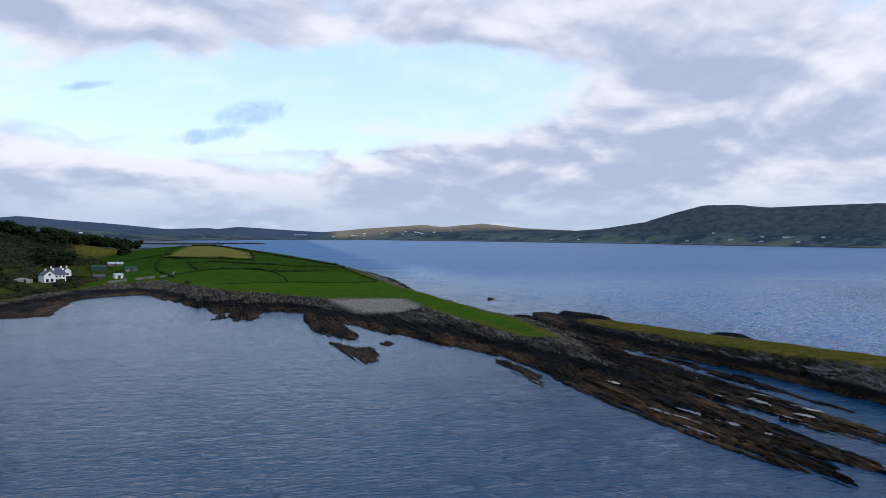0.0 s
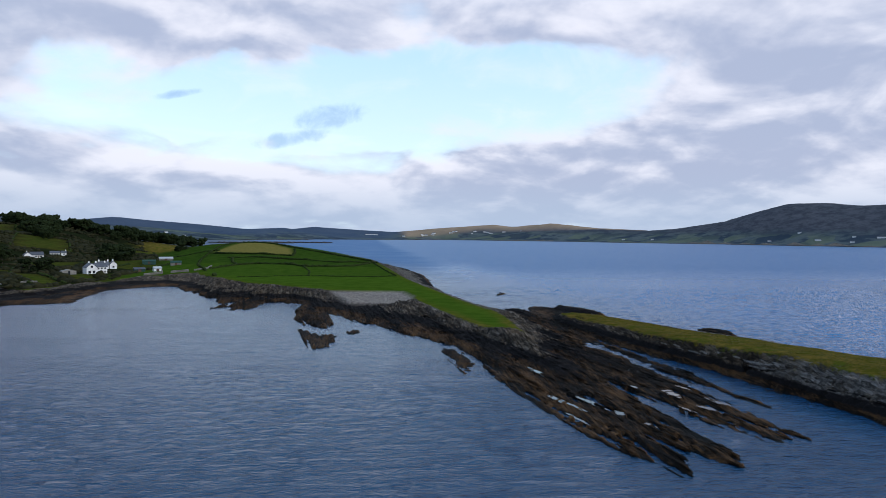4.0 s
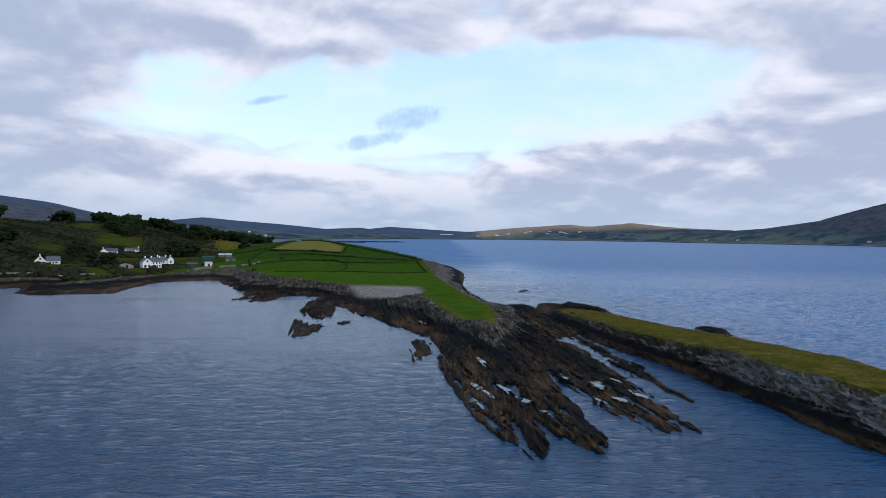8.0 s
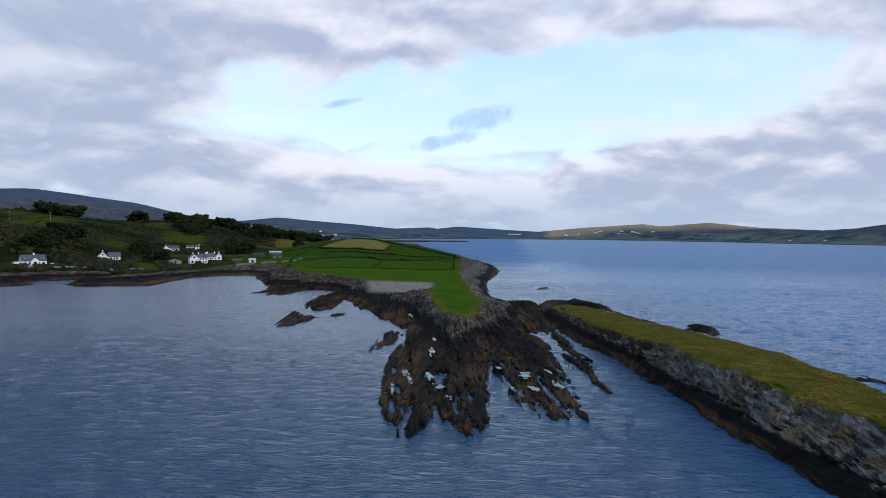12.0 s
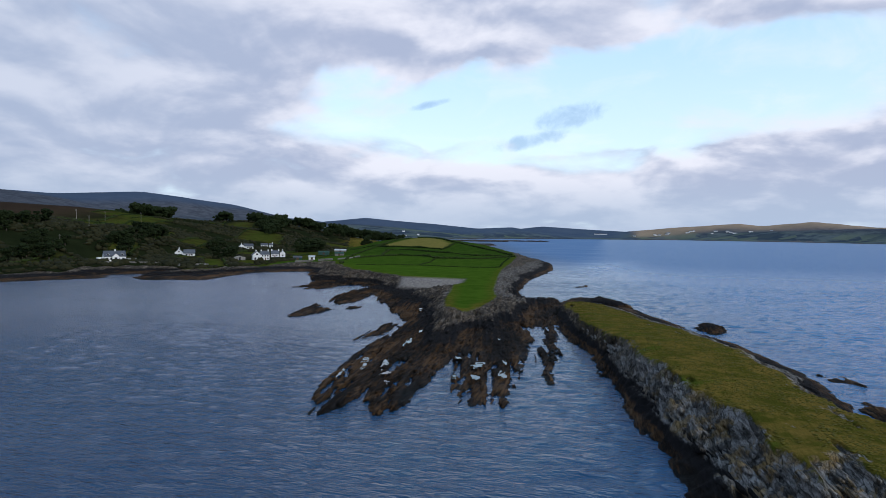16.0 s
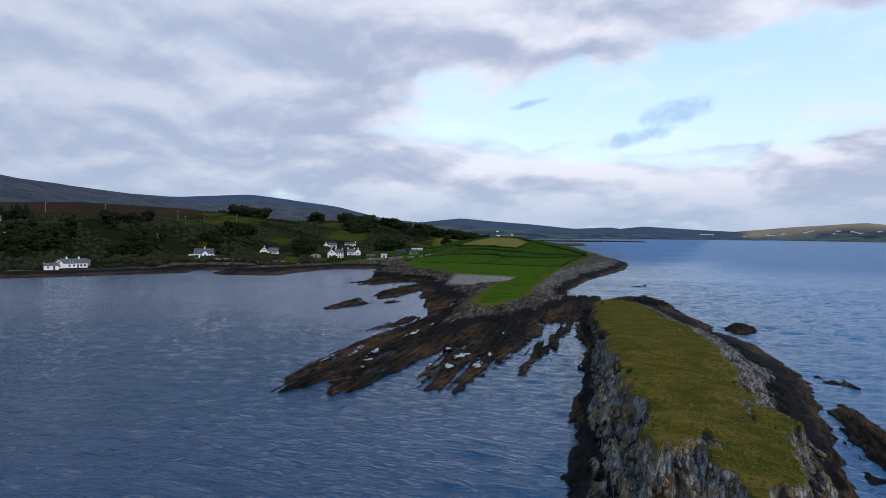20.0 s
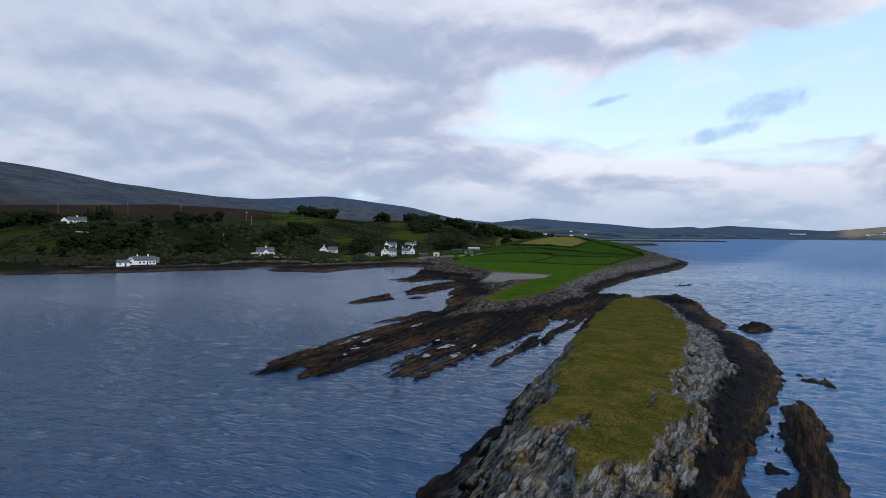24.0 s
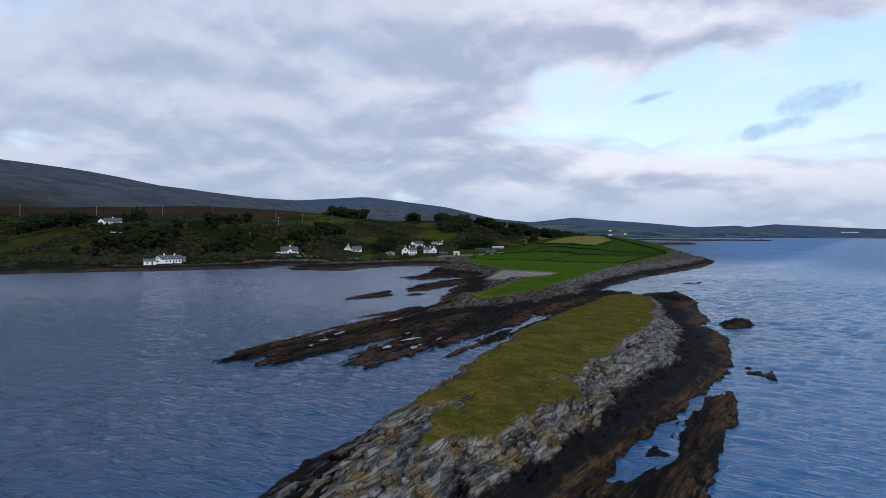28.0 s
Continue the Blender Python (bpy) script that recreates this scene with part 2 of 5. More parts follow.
LAND_WATERLINE += [(-114, 325), (-101, 300), (-90, 284), (-86, 266), (-80, 268), (-84, 248), (-77, 250), (-76, 237), (-71, 246), (-66, 266), (-58, 270), (-52, 260), (-51.5, 240), (-50, 221), (-43.5, 201), (-37, 192.5), (-35.5, 204), (-38, 225), (-41, 236), (-35, 221), (-31, 212), (-25, 204),
                   (-20, 194), (-15, 184), (-10, 176), (-4, 164), (-1, 144), (0, 128), (2.5, 100), (5.5, 90), (10, 81)]
HEADLAND_TURF = [(9, 159), (14, 158), (15, 172), (16, 188), (15.5, 201), (11, 221), (8, 242), (2, 284), (-5, 340), (-9, 400), (-16, 480), (-29, 545), (-66, 625), (-118, 700), (-170, 790), (-300, 900), (-300, 380),
                 (-140, 372), (-122, 376), (-106, 345), (-84, 312), (-62, 292), (-47, 277), (-41, 272), (-11, 266), (-7, 232), (-2, 205), (1, 188), (6, 169)]
SHINGLE_BEACH = [(-40, 271), (-11, 268), (-8, 250), (-10, 236), (-32, 242)]
MAINLAND = [(-340, -900), (-300, -200), (-270, 90), (-248, 140), (-228, 184), (-203, 240), (-165, 330), (-165, 400), (-190, 520), (-240, 660), (-320, 850), (-420, 1100), (-450, 1400),
            (-570, 1760), (-800, 2300), (-850, 3000), (-650, 3700), (-300, 4150), (0, 4330), (250, 4500), (330, 4990), (-4600, 4990), (-4600, -900)]
ISLAND_WATERLINE = [(70, 16), (64, 28), (61, 42), (58.5, 56), (57, 70), (55, 80), (53, 92), (50.5, 108), (49, 119), (47, 131), (43.5, 142), (40, 156), (37, 172), (35, 190), (34, 210), (35, 232), (39, 249),
                    (45, 249), (49, 240), (56, 224), (61, 214), (64, 200), (69, 188), (71, 178), (71, 168), (76, 163), (80.5, 152), (83, 136), (85, 122), (85, 105), (84.5, 90), (83.5, 72), (84.5, 56), (85, 38), (80, 20)]
ISLAND_TURF = [(74.5, 49), (77, 56), (76.5, 67), (74, 88), (72.5, 105), (70, 124), (67.5, 140), (60.5, 160), (57, 178), (50, 199), (43, 208), (38, 203), (38.5, 188), (42, 172), (46, 147), (51, 126), (56, 103), (59, 92), (63, 78), (67, 65), (71, 55)]

# crests of the hills round the bay: plan, height, and how far the slope runs out
HILLS = [
    ([(-1600, -300, 215), (-1773, 305, 200), (-1899, 517, 212), (-1987, 793, 207), (-2066, 1033, 186), (-2098, 1328, 174), (-2088, 1642, 153), (-2037, 1965, 108)], 1350),
    ([(-2492, 1879, 147), (-2454, 2048, 181), (-2364, 2263, 174), (-2162, 2563, 201), (-2066, 2736, 185), (-1904, 2945, 158), (-1750, 3127, 103), (-1495, 3345, 73)], 1100),
    ([(-1878, 3711, 75), (-1728, 3832, 91), (-1523, 3967, 119), (-1382, 4065, 105), (-1085, 4203, 84), (-823, 4310, 59)], 600),
    ([(-807, 3800, 51), (-530, 3958, 66), (-426, 4074, 41), (-262, 4192, 29), (-40, 4306, 17)], 420),
    ([(-616, 4710, 59), (-404, 4721, 83), (-19, 4728, 62), (195, 4712, 52), (489, 4680, 81), (938, 4600, 115), (1055, 4563, 99), (1349, 4473, 128), (1640, 4363, 96), (1935, 4228, 83)], 330),
    ([(722, 4543, 37), (1046, 4351, 61), (1531, 4071, 84), (1786, 3829, 75), (1995, 3582, 98)], 330),
    ([(1921, 3830, 81), (2193, 3588, 137), (2291, 3434, 188), (2378, 3280, 229), (2475, 3108, 226), (2536, 2958, 205), (2661, 2739, 211), (2800, 2480, 213), (3026, 2058, 188), (3300, 1400, 200), (3400, 600, 180)], 620),
    ([(-760, 60, 34), (-640, 200, 40), (-567, 365, 46), (-548, 455, 50), (-511, 551, 47), (-490, 640, 38), (-560, 800, 36), (-800, 1100, 40)], 300),
    ([(-520, 740, 36), (-484, 771, 37), (-446, 796, 37), (-410, 818, 35), (-381, 835, 30), (-327, 862, 19), (-263, 889, 9)], 150),
]


# level ground under each building: place, height, radius
PADS = [(-177, 377, 5.0, 13), (-186, 417, 5.4, 9), (-252, 329, 4.4, 14), (-256, 401, 4.8, 12), (-244, 226, 2.6, 14), (-237, 212, 2.4, 7), (-379, 263, 26.4, 13), (-423, 632, 26.5, 12),
        (-287, 535, 7.2, 10), (-284, 568, 8.0, 9), (-154, 402, 4.8, 8), (-183, 524, 6.4, 12)]
# tide pools held in the rock flats: place, half lengths, turn, water level
POOLS = [(16.3, 164.6, 1.5, 3.4, 0.15, 1.3), (-6.3, 186, 0.8, 3.4, 0.25, 1.0), (-6.8, 203, 0.9, 3.6, 0.25, 1.1), (0.4, 168, 0.6, 1.6, 0.2, 1.3), (7.0, 142, 0.4, 2.6, 0.2, 1.2), (8.4, 127, 0.55, 4.2, 0.2, 1.0), (11, 105, 0.5, 4.4, 0.2, 0.8),
         (13.5, 98.6, 0.9, 1.3, 0.2, 0.7), (27.6, 109, 1.1, 2.0, 0.1, 0.85), (33, 103.4, 0.6, 2.6, 0.15, 0.7), (28.9, 100, 0.6, 1.8, 0.2, 0.75), (28.2, 127.6, 0.4, 1.6, 0.2, 1.0), (26.9, 136.4, 0.4, 2.0, 0.2, 1.0), (22.6, 114.2, 0.5, 1.2, 0.2, 0.9),
         (6.0, 108, 0.4, 3.0, 0.2, 0.7), (7.7, 103.3, 0.4, 2.6, 0.2, 0.7), (-16.9, 227.8, 0.9, 2.2, 0.2, 1.2), (5.9, 96.8, 0.35, 2.4, 0.2, 0.6), (31.9, 113.2, 0.4, 1.4, 0.2, 0.8), (15.6, 92.9, 0.6, 1.2, 0.2, 0.6), (25.4, 99.6, 0.4, 1.4, 0.2, 0.7), (-27, 218, 0.7, 2.2, 0.2, 0.9)]


def hills(x, y):
    h = np.full(x.shape, -6.0)
    bump = (fbm(x / 420, y / 420, 71, 5) - 0.5) * 2
    for crest, run in HILLS:
        best, top = np.full(x.shape, 1e9), np.zeros(x.shape)
        for (ax, ay, az), (bx, by, bz) in zip(crest, crest[1:]):
            ex, ey = bx - ax, by - ay
            k = np.clip(((x - ax) * ex + (y - ay) * ey) / (ex * ex + ey * ey), 0, 1)
            d = np.hypot(x - ax - k * ex, y - ay - k * ey)
            near = d < best
            best = np.where(near, d, best)
            top = np.where(near, az + (bz - az) * k, top)
        r = best / run * (1 + 0.25 * bump)
        slope = np.where(r < 1, (1 - smooth(r, 0, 1.05)) * 1.02, -0.4 * (r - 1))
        h = np.maximum(h, top * slope * (1 + 0.10 * bump * smooth(r, 0.06, 0.4)))
    return h


def land(x, y):
    """Height of the ground, and how far it is turf, shingle, mown stubble and moor."""
    dw = inside(x, y, LAND_WATERLINE)
    su, sv = x * math.cos(STRIKE) + y * math.sin(STRIKE), -x * math.sin(STRIKE) + y * math.cos(STRIKE)
    shore = smooth(-y, -330, -250) * smooth(x, -120, -90)
    tongue = smooth(-y, -150, -105) * smooth(x, -15, -2)
    dw = dw + shore * (0.7 * tongue + 2.9 * (fbm(su / 1.5, sv / 13, 87, 3) - 0.5) + 1.8 * (fbm(x / 1.7, y / 2.4, 88, 3) - 0.5))
    # fingers of bedded rock run out from the foot of the cove cliffs
    cove = smooth(y, 222, 245) * smooth(-x, 48, 58) * smooth(x, -128, -112)
    dw = dw + cove * 9.0 * (fbm(su / 3.2, sv / 16, 89, 3) - 0.52)
    e = inside(x, y, MAINLAND)
    turf = np.maximum(inside(x, y, HEADLAND_TURF), np.where((e > -15) | (y > 720), dw - np.where(y < 700, 19, 11) - 7 * (fbm(x / 25, y / 25, 5, 3) - 0.5), -99))
    turf = turf + 9.0 * (fbm(x / 11, y / 11, 57, 3) - 0.5) * smooth(-x, 38, 52) * smooth(y, 240, 262) * smooth(-y, -470, -420)
    hill = 14.5 * np.exp(-0.5 * (((x + 140 + 0.3 * (y - 650)) / 62) ** 2 + ((y - 650) / 105) ** 2))
    top = np.interp(y, [140, 200, 280, 400, 520, 700], [3.2, 4.2, 5.0, 5.4, 5.2, 4.6]) + hill
    rise = np.interp(e, [0, 15, 40, 85, 150, 250, 400, 700, 1500], [0, 0.5, 1.5, 3.5, 23, 34, 42, 46, 50])
    rise = rise * np.interp(y, [-400, 100, 420, 520, 700, 1200, 2500], [1, 1, 1.0, 0.85, 0.5, 0.4, 0.5])
    low = np.where(e > -40, np.interp(e, [-40, 0], [1, 0.55]), 1.0)
    top = top * low + np.maximum(rise, 0) + 0.5 * (fbm(x / 14, y / 14, 21, 3) - 0.5) + 5 * (fbm(x / 130, y / 130, 25, 3) - 0.5) * smooth(e, 60, 300)
    s = np.clip(dw / (np.maximum(dw, 0) + np.maximum(-turf, 0) + 1e-6), 0, 1)
    rocky = 1 - smooth(turf, -2.5, 1.0)
    flats = 1 + 0.75 * smooth(-y, -235, -170) + 0.6 * smooth(e, -25, 5)
    z = np.where(dw > 0, top * s**flats, np.maximum(-4.5, 0.22 * dw - 0.25))
    z = z + np.where(dw > 0, (0.62 - 0.14 * tongue) * (1 - np.exp(-np.maximum(dw, 0) / 2.0)) * (1 - smooth(s, 0.15, 0.6)), 0)
    # clefts along the strike that the tide fills, deepest towards the tips
    cleft = smooth(fbm(su / 0.95, sv / 10.5, 93, 3), 0.63, 0.68) * (1 - smooth(s, 0.10, 0.32)) * shore
    z = z - (0.45 + 0.75 * tongue) * cleft
    # a pale rib of bare rock carries on south of the turf
    rib = np.exp(-(((x - 11.5 + 0.10 * (y - 140)) / 4.2) ** 2)) * smooth(y, 112, 150) * smooth(-y, -172, -160)
    z = z + 1.7 * rib * smooth(dw, 0, 5)
    near = smooth(-np.hypot(x + 20, y - 150), -900, -300)
    gain = (0.78 - 0.30 * tongue + 0.3 * smooth(s, 0, 0.4) + 0.25 * smooth(y, 236, 262) * smooth(-x, 46, 56) * smooth(s, 0.05, 0.4)) * rocky * near
    z = z + rocky * smooth(y, 236, 262) * smooth(-x, 44, 56) * smooth(s, 0.08, 0.35) * near * (5.0 * (fbm(x / 7, y / 7, 58, 4) - 0.5) + 1.6 * (np.floor(3 * fbm(su / 4, sv / 6, 59, 2)) / 3 - 0.5))
    z = z + gain * beds(x, y) * np.where(dw > 0, 1.0, 0.8)
    beach = smooth(inside(x, y, SHINGLE_BEACH), -2.5, 1.5)
    z = z * (1 - beach) + beach * (2.6 + 1.4 * smooth(y, 228, 270))
    high = hills(x, y)
    turf = np.where((high > z) & (high > 0.8), np.minimum(20.0, high * 2 - 3), turf)
    z = np.maximum(z, high)
    for hx0, hy0, hz0, hr in PADS:
        k = 1 - smooth(np.hypot(x - hx0, y - hy0), hr, 2.2 * hr)
        z = z * (1 - k) + hz0 * k
    for px0, py0, ra, rb, turn, level in POOLS:
        ca, sa = math.cos(turn), math.sin(turn)
        r = 1.35 * np.hypot(((x - px0) * ca + (y - py0) * sa) / ra, (-(x - px0) * sa + (y - py0) * ca) / rb)
        r = r * (1 + 1.1 * (fbm(x / 1.2, y / 2.6, 83, 2) - 0.5))
        z = np.where(r < 1.0, np.minimum(z, level - 0.3), np.where(r < 1.5, np.maximum(z, level + 0.06), z))
    return z, turf, beach, e, dw


def island(x, y):
    dw, dg = inside(x, y, ISLAND_WATERLINE), inside(x, y, ISLAND_TURF)
    uu, vv = x * math.cos(STRIKE) + y * math.sin(STRIKE), -x * math.sin(STRIKE) + y * math.cos(STRIKE)
    dw = dw + 2.6 * (fbm(uu / 1.6, vv / 8, 36, 3) - 0.5) + 1.6 * (fbm(x / 2.0, y / 2.0, 37, 2) - 0.5)
    dg = dg + 2.2 * (fbm(x / 5, y / 5, 31, 3) - 0.5) + (3.0 + 9.0 * smooth(-y, -100, -58)) * (fbm(uu / 1.7, vv / 7, 33, 3) - 0.5) - 5.0 * smooth(fbm(uu / 1.4, vv / 7.0, 39, 3), 0.74, 0.80)
    edge = np.interp(y, [20, 52, 67, 95, 110, 130, 150, 170, 200], [70, 68, 65, 57.5, 55, 50, 46, 42, 38])
    top = np.interp(y, [18, 52, 95, 112, 132, 150, 172, 200, 225, 250], [3.2, 5.7, 6.1, 6.1, 5.1, 4.4, 3.6, 3.1, 2.0, 1.2]) - 0.045 * np.maximum(x - edge, -3) - 0.5 * np.maximum(1 - (x - edge) / 5, 0) ** 2 * (x > edge - 3)
    s = np.clip(dw / (np.maximum(dw, 0) + np.maximum(-dg, 0) + 1e-6), 0, 1)
    west = smooth(-(x - np.interp(y, [20, 60, 130, 190], [72, 70, 60, 47])), -3, 3)
    z = np.where(dw > 0, top * s ** (1.12 * west + 1.28 * (1 - west)), np.maximum(-4, 0.35 * dw))
    rocky = 1 - smooth(dg, -1.5, 0.8)
    z = z + np.where(dw > 0, 0.45 * (1 - np.exp(-np.maximum(dw, 0) / 1.2)), 0)
    z = z + rocky * np.clip(0.5 + s, 0, 1) * (0.24 * smooth(s, 0.25, 0.6) + 0.16 + 0.42 * west * (1 - 0.35 * smooth(s, 0.5, 0.9))) * beds(x, y, 51) + (1 - rocky) * 0.5 * (fbm(x / 6, y / 6, 35, 4) - 0.5)
    return z, dg, dw


def sheet_mesh(name, xs, ys, z, attributes, mat):
    """A grid of heights as one smooth mesh with named float attributes on its points."""
    nx, ny = len(xs), len(ys)
    gx, gy = np.meshgrid(xs, ys)
    me = bpy.data.meshes.new(name)
    co = np.stack([gx.ravel(), gy.ravel(), z.ravel()], 1)
    i = np.arange(nx * ny).reshape(ny, nx)
    quads = np.stack([i[:-1, :-1], i[:-1, 1:], i[1:, 1:], i[1:, :-1]], -1).reshape(-1, 4)
    keep = (co[quads][:, :, 2].max(1) > -3.2)
    quads = quads[keep]
    used = np.zeros(len(co), bool)
    used[quads] = True
    remap = np.cumsum(used) - 1
    co, quads = co[used], remap[quads]
    me.vertices.add(len(co))
    me.vertices.foreach_set("co", co.astype(np.float32).ravel())
    me.loops.add(quads.size)
    me.loops.foreach_set("vertex_index", quads.astype(np.int32).ravel())
    me.polygons.add(len(quads))
    me.polygons.foreach_set("loop_start", np.arange(0, quads.size, 4, dtype=np.int32))
    me.polygons.foreach_set("loop_total", np.full(len(quads), 4, np.int32))
    me.update(calc_edges=True)
    me.polygons.foreach_set("use_smooth", np.ones(len(quads), bool))
    for key, values in attributes.items():
        a = me.attributes.new(key, "FLOAT", "POINT")
        a.data.foreach_set("value", values.ravel()[used].astype(np.float32))
    me.materials.append(mat)
    return me


# ==== materials ====
def ground_material():
    m, n = material("shore_and_turf")
    z = n.xyz(n.place())[2]
    grain = n.noise(n.place(), 1.1, 7, 0.66)
    patch = n.noise(n.place(), 0.16, 5, 0.6)
    fine = n.noise(n.place(), 5.0, 5, 0.65)
    bedding = n.noise(n.place((2.6, 0.22, 1.2), -STRIKE), 1.0, 7, 0.68)
    seams = n.noise(n.place((3.6, 0.09, 1.5), -STRIKE), 1.0, 5, 0.6)
    joints = n.noise(n.place((0.5, 1.5, 1.0), -STRIKE), 1.0, 4, 0.6)
    crack = n.math("MAXIMUM", n.ramp(n.math("ABSOLUTE", n.math("SUBTRACT", seams, 0.5)), 0.0, 0.035, 1.0, 0.0), n.ramp(n.math("ABSOLUTE", n.math("SUBTRACT", joints, 0.52)), 0.0, 0.012, 0.6, 0.0))
    wander = n.vec("ADD", n.place((2.1, 0.34, 1.2), -STRIKE), n.vec("MULTIPLY", n.node_colour_noise(0.9), (0.16, 0.16, 0.16)))
    block = n.voronoi(wander, 1.0, "DISTANCE_TO_EDGE", 0)
    tone = n.voronoi(wander, 1.0, "F1", 1)
    tone = n.xyz(tone)[0]
    crack = n.math("MAXIMUM", crack, n.ramp(block, 0.0, 0.040, 0.7, 0.0))
    level = n.math("ADD", z, n.math("MULTIPLY", n.math("SUBTRACT", patch, 0.5), 0.9))
    level = n.math("ADD", level, n.math("MULTIPLY", n.math("SUBTRACT", bedding, 0.5), 0.9))
    level = n.math("ADD", level, n.math("MULTIPLY", n.math("SUBTRACT", grain, 0.5), 0.6))
    wrack = n.noise(n.place((0.16, 0.035, 0.3), -STRIKE), 1.0, 5, 0.6)
    weed = n.mix(n.ramp(n.math("ADD", n.math("MULTIPLY", bedding, 0.5), n.math("MULTIPLY", wrack, 0.5)), 0.44, 0.60), (0.009, 0.0075, 0.006), (0.110, 0.060, 0.026))
    weed = n.mix(n.math("MULTIPLY", n.ramp(grain, 0.54, 0.68), n.ramp(wrack, 0.42, 0.58, 0.05, 0.5)), weed, (0.135, 0.088, 0.045))
    black = n.mix(grain, (0.005, 0.005, 0.006), (0.024, 0.022, 0.022))
    pale = n.mix(n.ramp(n.math("ADD", n.math("MULTIPLY", bedding, 0.55), n.math("MULTIPLY", tone, 0.42)), 0.30, 0.68), (0.070, 0.067, 0.060), (0.275, 0.265, 0.245))
    pale = n.mix(n.math("MULTIPLY", n.ramp(grain, 0.50, 0.62), 0.45), pale, (0.32, 0.31, 0.285))
    lichen = n.math("MULTIPLY", n.ramp(n.noise(n.place(), 0.3, 5, 0.65), 0.47, 0.60), n.ramp(n.xyz(n.place())[1], 64.0, 105.0, 0.78, 0.14))
    pale = n.mix(lichen, pale, (0.25, 0.165, 0.060))
    cliff = n.mix(n.ramp(bedding, 0.38, 0.64), (0.020, 0.015, 0.010), (0.150, 0.112, 0.074))
    cliff = n.mix(n.math("MULTIPLY", n.ramp(n.math("ADD", n.math("MULTIPLY", grain, 0.6), n.math("MULTIPLY", tone, 0.25)), 0.40, 0.56), 0.6), cliff, (0.27, 0.225, 0.175))
    cliff = n.mix(n.ramp(n.noise(n.place((0.30, 0.16, 0.5), -STRIKE), 1.0, 4, 0.6), 0.44, 0.56, 0.75, 0.0), cliff, (0.030, 0.024, 0.018))
    pale = n.mix(n.attr("cliff"), pale, cliff)
    rock = n.mix(n.ramp(n.math("ADD", level, n.ramp(n.attr("cliff"), 0.0, 0.4, 0.3, 0.0)), 1.05, 1.45), weed, black)
    shelf = n.math("SUBTRACT", level, n.ramp(n.attr("cliff"), 0.0, 0.4, 0.25, 0.0))
    shelf = n.math("ADD", shelf, n.math("MULTIPLY", n.attr("washed"), 1.25))
    rock = n.mix(n.ramp(shelf, 2.15, 2.75), rock, pale)
    rock = n.mix(n.ramp(level, 0.0, 0.3, 1, 0), rock, (0.006, 0.008, 0.008))
    rock = n.mix(n.math("MULTIPLY", crack, 0.6), rock, (0.014, 0.013, 0.011))
    mow = n.noise(n.place((0.03, 0.5, 1), radians(-20)), 1.0, 3, 0.5)
    lush = n.mix(n.ramp(patch, 0.35, 0.65), (0.037, 0.074, 0.007), (0.056, 0.100, 0.010))
    lush = n.mix(n.math("MULTIPLY", n.ramp(mow, 0.45, 0.62), 0.35), lush, (0.056, 0.108, 0.010))
    lush = n.mix(n.attr("deep_sward"), lush, n.mix(n.ramp(patch, 0.35, 0.65), (0.022, 0.046, 0.007), (0.034, 0.064, 0.009)))
    lush = n.mix(n.math("MULTIPLY", n.ramp(fine, 0.45, 0.7), 0.3), lush, (0.02, 0.05, 0.006))
    rough_turf = n.mix(n.ramp(n.noise(n.place(), 0.28, 6, 0.68), 0.38, 0.62), (0.062, 0.062, 0.009), (0.155, 0.108, 0.024))
    rough_turf = n.mix(n.math("MULTIPLY", n.ramp(n.noise(n.place(), 0.11, 4, 0.6), 0.55, 0.66), 0.7), rough_turf, (0.050, 0.080, 0.008))
    rough_turf = n.mix(n.math("MULTIPLY", n.ramp(fine, 0.4, 0.7), 0.35), rough_turf, (0.050, 0.055, 0.010))
    scrub = n.mix(n.noise(n.place(), 0.09, 6, 0.65), (0.004, 0.007, 0.003), (0.021, 0.026, 0.010))
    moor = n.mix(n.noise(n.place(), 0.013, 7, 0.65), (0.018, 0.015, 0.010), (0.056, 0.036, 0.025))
    # far hills: blue-grey distance haze is painted into these base colours
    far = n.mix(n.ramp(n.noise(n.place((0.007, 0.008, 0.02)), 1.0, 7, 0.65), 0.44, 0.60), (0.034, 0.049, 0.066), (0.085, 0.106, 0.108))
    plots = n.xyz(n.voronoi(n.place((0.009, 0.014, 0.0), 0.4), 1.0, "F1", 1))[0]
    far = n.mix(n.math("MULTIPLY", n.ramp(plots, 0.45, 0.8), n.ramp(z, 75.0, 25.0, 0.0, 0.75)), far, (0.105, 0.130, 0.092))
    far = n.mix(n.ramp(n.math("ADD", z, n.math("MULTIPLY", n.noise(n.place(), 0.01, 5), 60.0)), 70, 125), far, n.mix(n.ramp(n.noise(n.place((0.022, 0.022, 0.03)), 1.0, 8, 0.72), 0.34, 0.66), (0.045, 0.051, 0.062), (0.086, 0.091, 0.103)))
    # painted sunlight: tan base colour on the hills at the bay's head
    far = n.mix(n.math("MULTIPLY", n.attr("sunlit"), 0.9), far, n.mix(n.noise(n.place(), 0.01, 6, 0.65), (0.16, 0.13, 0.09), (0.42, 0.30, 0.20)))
    # bluer base colour on the northern ridges, painting in distance haze
    far = n.mix(n.math("MULTIPLY", n.attr("ridge_haze"), 0.8), far, n.mix(n.noise(n.place(), 0.006, 6, 0.65), (0.040, 0.062, 0.100), (0.070, 0.096, 0.140)))
    turf = n.mix(n.attr("lush"), rough_turf, lush)
    turf = n.mix(n.attr("scrub"), turf, scrub)
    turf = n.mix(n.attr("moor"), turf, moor)
